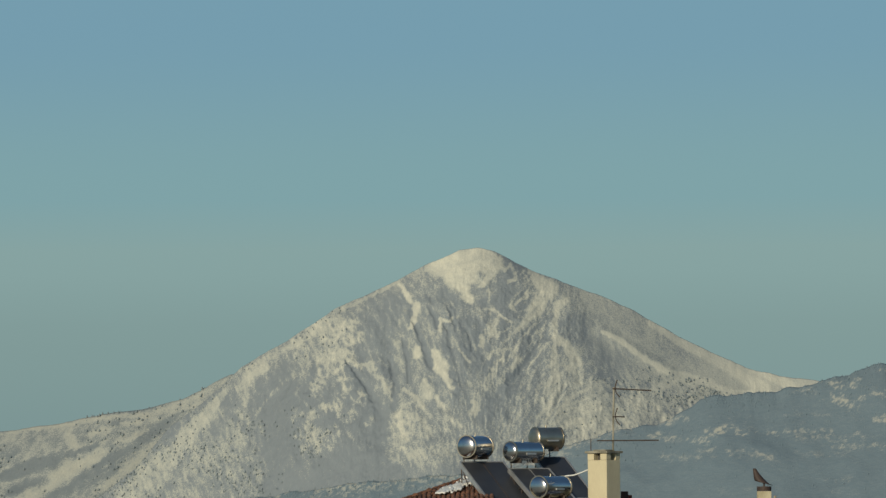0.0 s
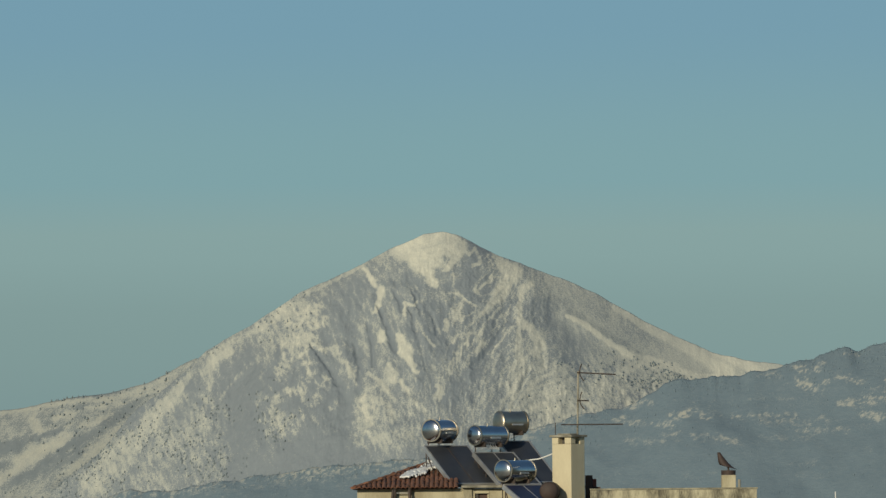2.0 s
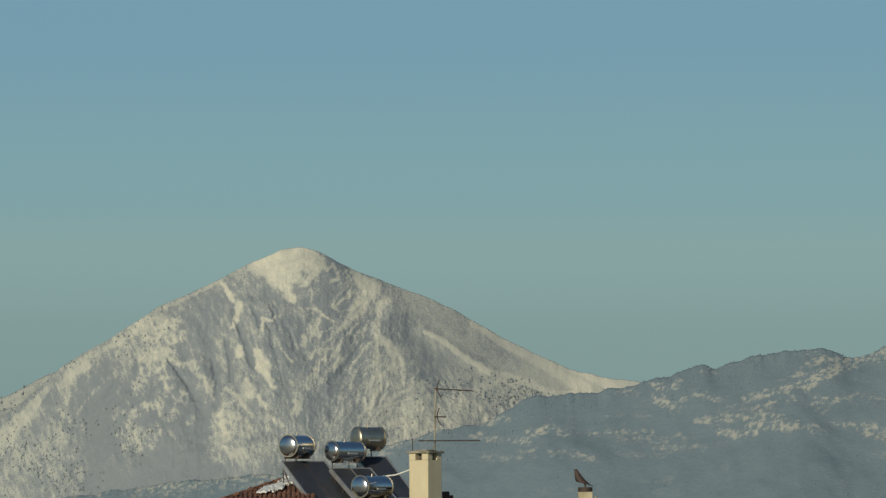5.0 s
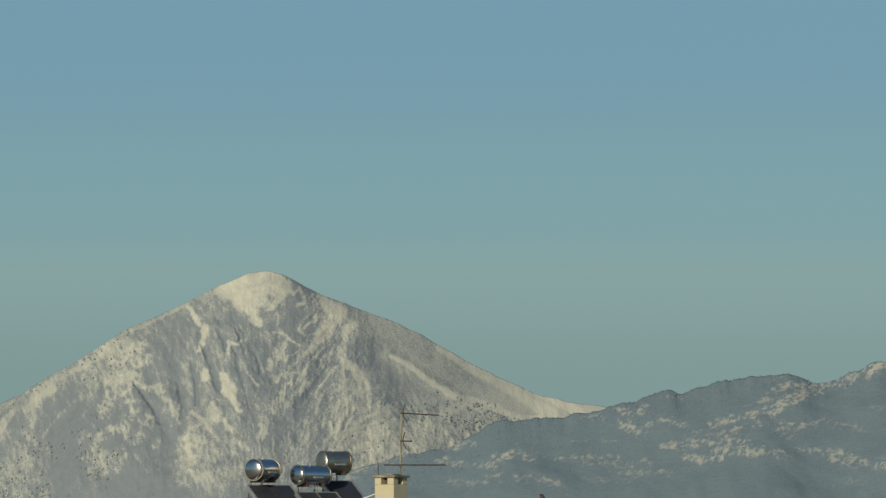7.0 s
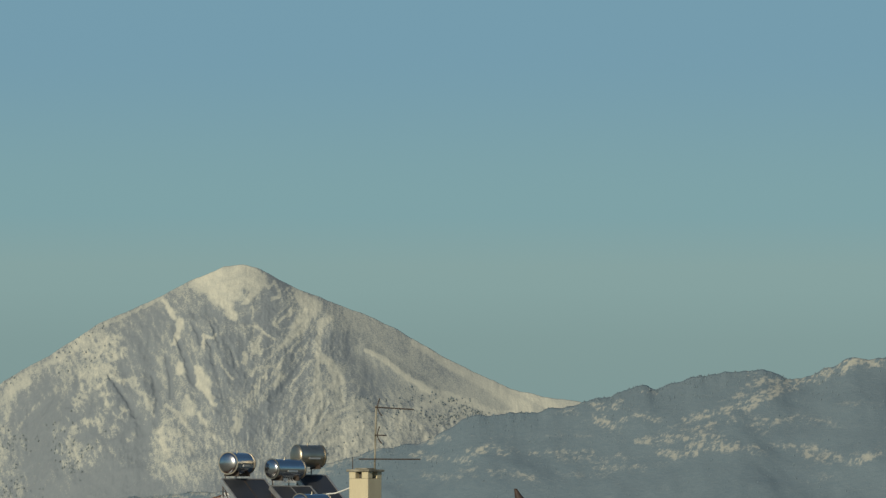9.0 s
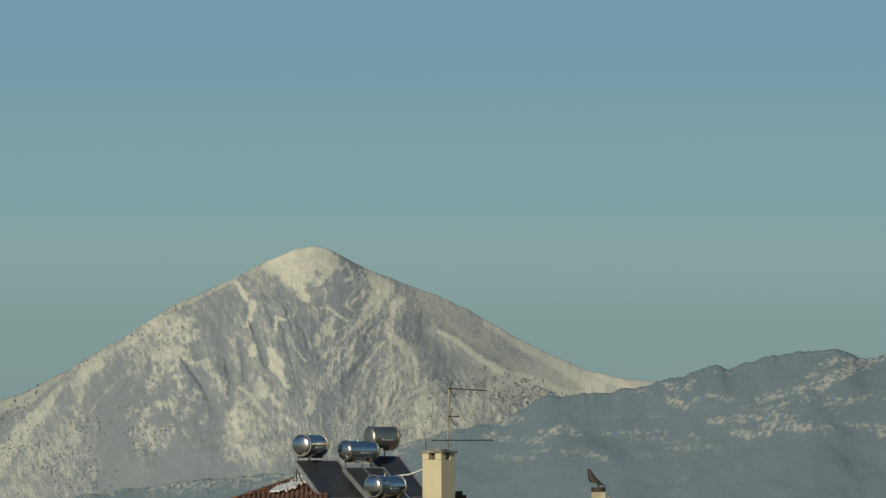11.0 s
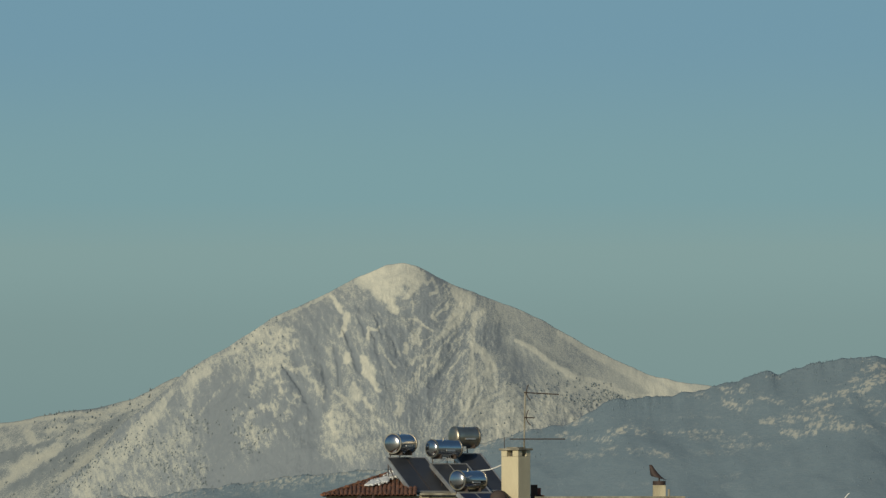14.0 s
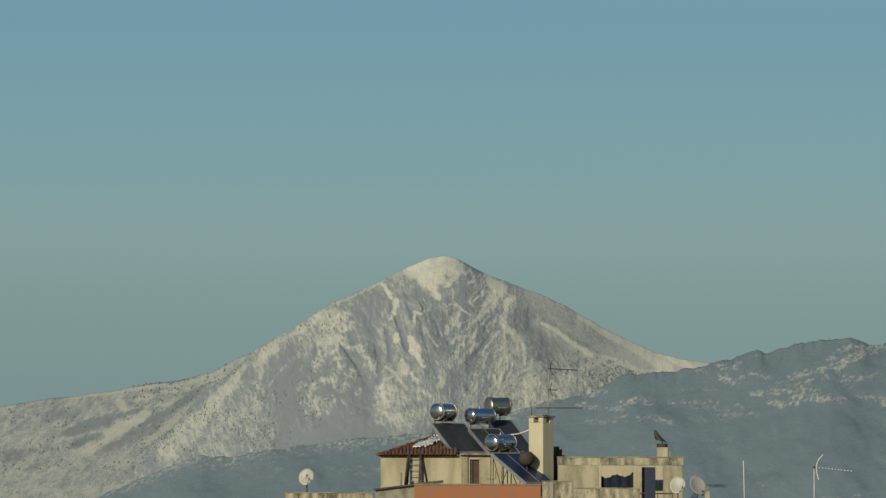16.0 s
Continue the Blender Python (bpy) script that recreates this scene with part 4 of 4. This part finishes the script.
# ---- rooftop things ----
def aerial(name, label, mast, booms, mat=STEEL):
    """A mast with cross booms; each boom: x from, x to, height, elements, reflector."""
    a = thing(name, label, "antenna")
    (mx, my, z0), (tx, ty, z1) = mast
    part("mast", rod([(mx, my, z0), (tx, ty, z1)], 0.021, 8), CONCRETE, a)
    for x0, x1, z, tilt, count, curved in booms:
        y = my + (ty - my) * (z - z0) / (z1 - z0) - 0.03
        b = part("boom", rod([(x0, y, z), (x1, y, z - tilt)], 0.016, 6), mat, a)
        for k in range(count):
            u = (k + 0.5) / count
            x = x0 + (x1 - x0) * u
            part("element", rod([(x, y - 0.17, z - tilt * u - 0.006), (x, y + 0.17, z - tilt * u + 0.012)], 0.010, 6), mat, b)
        if curved:
            for s in (-1, 1):
                bend = [(x0 + 0.06 + 0.10 * (q / 5) ** 2 * (1 if s < 0 else 0.5), y - 0.02, z + s * 0.19 * q / 5) for q in range(6)]
                part("reflector", rod(bend, 0.014, 6), mat, b)
    return a


aerial("roof_antenna", "thin rusty television antenna with three booms on the chimney", ((2.90, 138.35, 14.03), (2.93, 138.35, 15.49)),
       [(2.90, 3.75, 15.46, 0.05, 9, True), (2.90, 3.16, 14.85, 0.01, 4, True), (2.55, 3.90, 14.325, 0.0, 12, False)])
part("stub_mast", rod([(2.42, 138.35, 14.0), (2.42, 138.35, 14.37)], 0.011, 6), STEEL, chimney, "thin steel stub")


def water_tank(name, label, centre, yaw, length, radius, mat, foot_z, pipes=0, band=True):
    """A lying hot-water tank with domed ends on a steel cradle."""
    t = thing(name, label, "water tank", "solar water heaters on the roof")
    m = pose(*centre, 0, 0, yaw)
    h = length / 2
    dome = [(h + 0.075 * math.sin(a), radius * 0.985 * math.cos(a)) for a in [k * math.pi / 18 for k in range(10)]]
    dome[-1] = (h + 0.075, 0.004)
    part("shell", turned([(-h, radius), (-h + 0.012, radius), (0, radius), (h - 0.012, radius), (h, radius)], m, 40), mat, t, smooth=True)
    part("end_cap", turned([(a + 0.002, r) for a, r in dome], m, 40), mat, t, smooth=True)
    part("end_cap", turned([(-a - 0.002, r) for a, r in dome], m, 40), mat, t, smooth=True)
    for s in (-1, 1):
        part("rim", turned([(s * h - 0.014, radius + 0.001), (s * h - 0.014, radius + 0.014), (s * h + 0.014, radius + 0.014), (s * h + 0.014, radius + 0.001)], m, 40), DULL_STEEL, t)
        part("cradle", box(-0.02, 0.02, -radius * 0.8, radius * 0.8, -radius - 0.05, -radius + 0.05, 0.006, m @ pose(s * h * 0.6, 0, 0)), STEEL, t)
        for q in (1,):
            p = m @ Vector((s * h * 0.6, q * radius * 0.7, -radius - 0.02))
            part("leg", rod([p, (p.x, p.y, foot_z)], 0.014, 6), STEEL, t)
    if band:
        part("valve", rod([m @ Vector((-h * 0.1, -0.02, radius - 0.01)), m @ Vector((-h * 0.1, -0.02, radius + 0.05))], 0.016, 8), DULL_STEEL, t)
        part("service_plate", box(-0.13, 0.17, -radius - 0.012, -radius + 0.03, -0.075, -0.035, 0.006, m), ALU, t)
    for k in range(pipes):
        x = -h * 0.45 + k * 0.075
        bend = [m @ Vector((x + 0.02 * q, -radius * 0.55 + 0.04 * math.sin(q), -radius * 0.8 - 0.035 * q)) for q in range(5)]
        part("hose", rod(bend, 0.011, 6), ALU, t)
    return t


def solar_collector(name, label, corner, yaw, width, run, drop, panes, glass, foot_z, brace=True, inner=ALU):
    """A sloping collector: corner is the top corner at the near end of the tank; it falls towards the terrace's sunny side."""
    c = thing(name, label, "solar collector", "solar water heaters on the roof")
    long = math.hypot(run, drop)
    m = pose(*corner, 0, 0, yaw) @ pose(0, 0, 0, math.degrees(math.atan2(drop, run)), 0, 0)
    part("tray", box(0.012, width - 0.012, -long + 0.012, -0.012, -0.085, -0.012, 0.006, m), STEEL, c)
    step = (width - 0.02) / panes
    for k in range(panes):
        part("pane", box(0.01 + k * step + 0.014, 0.01 + (k + 1) * step - 0.014, -long + 0.03, -0.03, -0.010, 0.0, 0.002, m), glass, c)
    for k in range(panes + 1):
        x = 0.01 + k * step
        wide = 0.020 if k in (0, panes) else 0.012
        part("frame_bar", box(x - wide, x + wide, -long, 0, -0.09, 0.012 if k in (0, panes) else 0.004, 0.003, m), ALU if k in (0, panes) else inner, c)
    part("frame_bar", box(0, width, -0.026, 0.002, -0.088, 0.010, 0.004, m), ALU, c)
    part("frame_bar", box(0, width, -long - 0.002, -long + 0.026, -0.088, 0.010, 0.004, m), ALU, c)
    for x in (0.04, width - 0.04):
        a, b, low = m @ Vector((x, -0.08, -0.09)), m @ Vector((x, -long * 0.45, -0.09)), m @ Vector((x, -long + 0.05, -0.09))
        part("stand_leg", rod([a, (a.x, a.y, foot_z)], 0.016, 6), STEEL, c)
        part("stand_leg", rod([b, (b.x, b.y, foot_z)], 0.014, 6), STEEL, c)
        part("stand_leg", rod([low, (low.x, low.y, foot_z)], 0.014, 6), STEEL, c)
        if brace:
            part("brace", rod([(a.x, a.y, foot_z + 0.05), b], 0.012, 6), STEEL, c)
            part("brace", rod([(b.x, b.y, foot_z + 0.03), a], 0.012, 6), STEEL, c)
    return c


FLAT = 13.02
solar_collector("solar_collector", "dark glazed solar collector in an aluminium frame", (-0.46, 141.6, 13.92), 24.8, 1.08, 1.50, 0.86, 2, GLAZED, FLAT, inner=STEEL)
water_tank("water_tank", "shiny chrome water tank above a dark collector", (-0.10, 141.75, 14.26), 58, 0.74, 0.24, CHROME, 13.6)
solar_collector("solar_collector", "dark glazed solar collector with a pale frame", (0.63, 141.4, 13.76), 24.8, 1.00, 1.42, 0.72, 2, GLAZED, FLAT)
water_tank("water_tank", "bright chrome water tank with hanging hoses", (0.98, 141.6, 14.14), 45, 0.86, 0.215, CHROME, 13.4, pipes=5)
solar_collector("solar_collector", "dull black solar collector behind the others", (1.20, 142.35, 14.02), 24.8, 0.78, 1.62, 0.94, 1, GLAZED, FLAT)
water_tank("water_tank", "dull brownish steel water tank at the back", (1.50, 142.5, 14.44), 32, 0.62, 0.245, DULL_STEEL, 13.5)
solar_collector("solar_collector", "blue glazed solar collector in a bright aluminium frame", (1.27, 138.3, 13.02), 37, 1.06, 1.63, 0.86, 2, BLUE_GLAZED, DECK)
water_tank("water_tank", "low chrome water tank beside the chimney", (1.55, 138.75, 13.33), 52, 0.88, 0.235, CHROME, DECK)

# the dark round end of a spare tank between the collectors and the chimney
spare = thing("spare_tank", "dark painted round water tank lying on the roof", "water tank")
part("drum", turned([(-0.40, 0.02), (-0.38, 0.17), (-0.34, 0.205), (0.30, 0.205), (0.35, 0.17), (0.38, 0.02)], pose(2.29, 138.00, 12.875, 0, 0, 84), 32), COWL, spare, smooth=True)
for y in (137.8, 138.2):
    part("leg", rod([(2.29, y, DECK), (2.29, y, 12.66)], 0.02, 8), STEEL, spare)
part("pipe", rod([(1.85, 138.6, 13.56), (2.05, 138.5, 13.58), (2.2, 138.45, 13.63), (2.42, 138.4, 13.72)], 0.016, 8), WHITE_PIPE, chimney, "thin white plastic pipe")

# ---- tiles and snow ----
EAVE, RIDGE_Z, FRONT, RIDGE_Y, LEFT_X, RIGHT_X = 12.975, 13.60, 139.22, 143.3, -2.03, 0.28
HIP_X = LEFT_X + 1.8


def roof_z(x, y):
    """Height of the tiled roof: a hip towards the open side, its ridge along the house."""
    rise = (RIDGE_Z - EAVE)
    return EAVE + rise * min(max(0.0, 1 - abs(y - RIDGE_Y) / (RIDGE_Y - FRONT)), max(0.0, (x - LEFT_X) / (HIP_X - LEFT_X)))


tiled = thing("tiled_roof", "low hipped roof of weathered red clay tiles", "roof", kind="structure")
bm = bmesh.new()
back = RIDGE_Y + 0.5
a, b, c, d = [bm.verts.new(p) for p in ((LEFT_X, FRONT, EAVE - 0.03), (RIGHT_X, FRONT, EAVE - 0.03), (RIGHT_X, back, EAVE - 0.03), (LEFT_X, back, EAVE - 0.03))]
e, f = bm.verts.new((HIP_X, RIDGE_Y, RIDGE_Z - 0.03)), bm.verts.new((RIGHT_X, RIDGE_Y, RIDGE_Z - 0.03))
for face in ((a, b, f, e), (c, d, e, f), (d, a, e), (b, c, f), (a, d, c, b)):
    bm.faces.new(face)
part("deck", bm, BROWN, tiled, "old roof boarding")

# one arched tile, shared by all
bm = bmesh.new()
arch = [k * math.pi / 6 for k in range(7)]
near = [bm.verts.new((0.050 * math.cos(q), 0.0, 0.040 * math.sin(q))) for q in arch]
far = [bm.verts.new((0.042 * math.cos(q), 0.41, 0.034 * math.sin(q))) for q in arch]
near_in = [bm.verts.new((0.040 * math.cos(q), 0.0, 0.029 * math.sin(q))) for q in arch]
for k in range(6):
    bm.faces.new((near[k], near[k + 1], far[k + 1], far[k]))
    bm.faces.new((near[k + 1], near[k], near_in[k], near_in[k + 1]))
tile_mesh = bpy.data.meshes.new("tile")
bmesh.ops.recalc_face_normals(bm, faces=bm.faces)
bm.to_mesh(tile_mesh)
bm.free()
tile_mesh.materials.append(TILE)
rng = random.Random(4)


def lay_tile(x, y, turn, pitch):
    t = new("tile", tile_mesh)
    t.parent = tiled
    t.matrix_world = pose(x + rng.uniform(-0.006, 0.006), y, roof_z(x, y) - 0.012 + rng.uniform(-0.003, 0.004), 0, 0, turn + rng.uniform(-2, 2)) @ pose(0, 0, 0, pitch, 0, 0)


PITCH = math.degrees(math.atan2(RIDGE_Z - EAVE, RIDGE_Y - FRONT))
HIP_PITCH = math.degrees(math.atan2(RIDGE_Z - EAVE, HIP_X - LEFT_X))
x = LEFT_X + 0.05
while x < RIGHT_X - 0.02:
    top = FRONT + min(1.0, (x - LEFT_X) / (HIP_X - LEFT_X)) * (RIDGE_Y - FRONT)
    y = FRONT - 0.04
    while y < top - 0.12:
        lay_tile(x, y, 0, PITCH)
        y += 0.38
    x += 0.106
y = FRONT + 0.15
while y < RIDGE_Y:
    reach = HIP_X - (HIP_X - LEFT_X) * abs(y - RIDGE_Y) / (RIDGE_Y - FRONT)
    x = LEFT_X - 0.04
    while x < reach - 0.15:
        lay_tile(x, y, -90, HIP_PITCH)
        x += 0.30
    y += 0.30
for k in range(13):
    u = k / 13
    px, py = LEFT_X + 0.03 + u * (HIP_X - LEFT_X), FRONT + 0.03 + u * (RIDGE_Y - FRONT)
    t = new("ridge_tile", tile_mesh)
    t.parent = tiled
    t.matrix_world = pose(px, py, roof_z(px, py) + 0.015, 0, 0, -23.8 + rng.uniform(-3, 3)) @ pose(0, 0, 0, 6.5, 0, 0) @ Matrix.Diagonal((1.1, 1, 0.8, 1))

snow_patch = thing("snow_patch", "patch of old white snow on the roof tiles", "snow")
bm = bmesh.new()
nx, ny = 76, 44
grid = {}
for i in range(nx + 1):
    for j in range(ny + 1):
        x, y = -1.15 + 1.4 * i / nx, 140.3 + 2.8 * j / ny
        across, along = x + 0.42 - 0.36 * (y - 141.6), (y - 141.6) / 1.4
        n = noise.fractal(Vector((across * 13.0, along * 1.3, 3.0)), 0.8, 2.0, 5)
        inside = 0.95 - (across / (0.30 + 0.10 * along)) ** 2 - 0.55 * along ** 4 + 1.9 * n
        if inside > 0.0:
            grid[i, j] = bm.verts.new((x, y, roof_z(x, y) + 0.045 + 0.03 * min(1, inside)))
for i, j in list(grid):
    quad = [(i, j), (i + 1, j), (i + 1, j + 1), (i, j + 1)]
    if all(q in grid for q in quad):
        bm.faces.new([grid[q] for q in quad])
bmesh.ops.delete(bm, geom=[v for v in bm.verts if not v.link_faces], context="VERTS")
bmesh.ops.solidify(bm, geom=bm.faces[:], thickness=-0.03)
part("snow_sheet", bm, SNOW, snow_patch, smooth=True)

# ladder against the stair house
ladder = thing("ladder", "dark steel double ladder leaning on the wall", "ladder")
for x0, x1, dy in ((-1.30, -1.13, 0.45), (-1.22, -1.09, 0.15), (-0.86, -0.76, 0.15), (-0.68, -0.79, 0.45)):
    part("rail", rod([(x0, 139.3 - dy - 0.05, DECK), (x1, 139.28, 13.0)], 0.032, 8), STEEL, ladder)
for k in range(9):
    u = 0.12 + 0.095 * k
    part("rung", rod([(-1.22 + 0.13 * u, 139.1 + 0.2 * u, DECK + 1.72 * u), (-0.86 + 0.10 * u, 139.1 + 0.2 * u, DECK + 1.72 * u)], 0.013, 6), ALU, ladder)


def satellite_dish(label, centre, radius, yaw, up, mat, foot_z, mark=False):
    d = thing("satellite_dish", label, "satellite dish", "dishes on the terrace")
    m = pose(*centre, 0, 0, yaw) @ pose(0, 0, 0, -up, 0, 0) @ pose(0, 0, 0, 0, 0, -90) @ Matrix.Diagonal((1, 0.9, 1, 1))
    bowl = [(0.0, 0.004), (0.006, radius * 0.35), (0.03, radius * 0.75), (0.058, radius), (0.050, radius * 1.01), (0.02, radius * 0.74), (-0.006, radius * 0.3), (-0.010, 0.004)]
    part("reflector", turned(bowl, m, 36), mat, d, smooth=True)
    foc = m @ Vector((radius * 0.8, radius * 0.75, -radius * 0.55))
    part("arm", rod([m @ Vector((0.04, radius * 0.25, -radius * 0.95)), foc], 0.010, 6), CONCRETE, d)
    part("receiver", rod([foc + Vector((0, 0, -0.02)), foc + Vector((0.0, 0.05, 0.04))], 0.022, 10), CONCRETE, d)
    root = m @ Vector((-0.03, 0, -0.05))
    part("post", rod([root, (root.x, root.y + 0.04, root.z - 0.08), (root.x, root.y + 0.04, foot_z)], 0.018, 8), STEEL, d)
    if mark:
        part("badge", turned([(0.0, 0.018), (0.004, 0.034), (0.008, 0.034), (0.010, 0.018)], m @ pose(0.012, 0, 0.05), 16), PLASTIC, d, "round dark badge")
        part("badge_bar", box(0.014, 0.020, -0.05, 0.05, -0.03, -0.018, 0.001, m), PLASTIC, d)
    return d


satellite_dish("cream satellite dish with a round badge on a short post", (-4.03, 137.1, 12.31), 0.25, -22, 20, DISH, 11.86, True)
satellite_dish("white satellite dish on the terrace", (6.60, 137.2, 12.09), 0.255, -12, 22, DISH, DECK)
satellite_dish("grey weathered satellite dish turned aside", (7.15, 137.0, 12.09), 0.30, 28, 24, DISH_GREY, DECK)
meter = thing("junction_box", "small cream junction box with dark cable glands", "box")
part("case", box(7.36, 7.50, 136.9, 137.05, TERRACE + 0.103, 11.93, 0.012), RENDER, meter)
part("gland", rod([(7.30, 136.95, 11.80), (7.30, 136.95, 11.95)], 0.03, 8), PLASTIC, meter)

# small flue with its turning cowl
flue = thing("small_chimney", "small cream flue with a rusty wind cowl", "chimney")
part("base", box(6.07, 6.38, 139.0, 139.3, 12.80, 13.20, 0.012), RENDER, flue)
part("collar", turned([(0, 0.12), (0.0, 0.158), (0.10, 0.158), (0.10, 0.12)], pose(6.225, 139.15, 13.203, 0, -90, 0), 20), COWL, flue, "rusty collar")
bm = bmesh.new()
# a swept hood, broad above the collar and drawn out into an upright fin
ring_n, rings = 12, []
for k in range(9):
    u = k / 8
    cx = 6.235 - 0.20 * u ** 0.7 - 0.02 * u
    z = 13.37 + 0.33 * u ** 1.2
    rx, ry = 0.155 * (1 - u) ** 1.15 + 0.035, 0.12 * (1 - u) + 0.015
    rings.append([bm.verts.new((cx + rx * math.cos(q), 139.15 + ry * math.sin(q), z - 0.05 * math.cos(q) * (1 - u))) for q in [2 * math.pi * j / ring_n for j in range(ring_n)]])
for p, q in zip(rings, rings[1:]):
    for k in range(ring_n):
        bm.faces.new((p[k], p[(k + 1) % ring_n], q[(k + 1) % ring_n], q[k]))
bm.faces.new(rings[0]), bm.faces.new(rings[-1][::-1])
part("cowl", bm, COWL, flue, "rusty hooded wind cowl", smooth=True)
part("spindle", rod([(6.225, 139.15, 13.29), (6.225, 139.15, 13.42)], 0.02, 8), STEEL, flue)
part("side_pipe", rod([(6.46, 139.1, 12.80), (6.46, 139.1, 13.10)], 0.03, 10), CONCRETE, flue, "short grey side pipe")

# the neighbouring house carries a bare pole and an antenna
other = thing("neighbour_house", "plain cream neighbouring house with a flat roof", "building")
part("wall", box(7.9, 13.5, 137.5, 143.6, -0.05, 11.0), RENDER, other)
part("roof_slab", box(7.8, 13.6, 137.4, 143.7, 11.003, 11.15), CONCRETE, other)
pole = thing("bare_pole", "thin pale upright pole", "pole")
part("shaft", rod([(8.66, 140, 11.15), (8.62, 140, 12.82)], 0.013, 8), WHITE_PIPE, pole)
part("foot", box(8.58, 8.74, 139.92, 140.08, 11.15, 11.18, 0.005), STEEL, pole)
yagi = thing("yagi_antenna", "pale aluminium television antenna with a curved reflector", "antenna")
part("mast", rod([(10.68, 140, 11.15), (10.68, 140, 12.68)], 0.020, 8), ALU, yagi)
part("boom", rod([(10.60, 139.97, 12.645), (11.79, 139.97, 12.525)], 0.009, 6), CONCRETE, yagi)
for k in range(11):
    x = 10.82 + 0.092 * k
    part("element", rod([(x, 139.8, 12.620 - 0.0092 * k), (x + 0.03, 140.14, 12.620 - 0.0092 * k)], 0.017, 6), WHITE_PIPE, yagi)
for s in (-1, 1):
    part("reflector", rod([(10.74 + 0.20 * (q / 8) ** 2 * (1.0 if s > 0 else 0.35), 139.95, 12.635 + s * 0.37 * q / 8) for q in range(9)], 0.014, 6), WHITE_PIPE, yagi)
part("mast_clamp", box(10.65, 10.71, 139.95, 140.03, 12.59, 12.67, 0.004), STEEL, yagi)
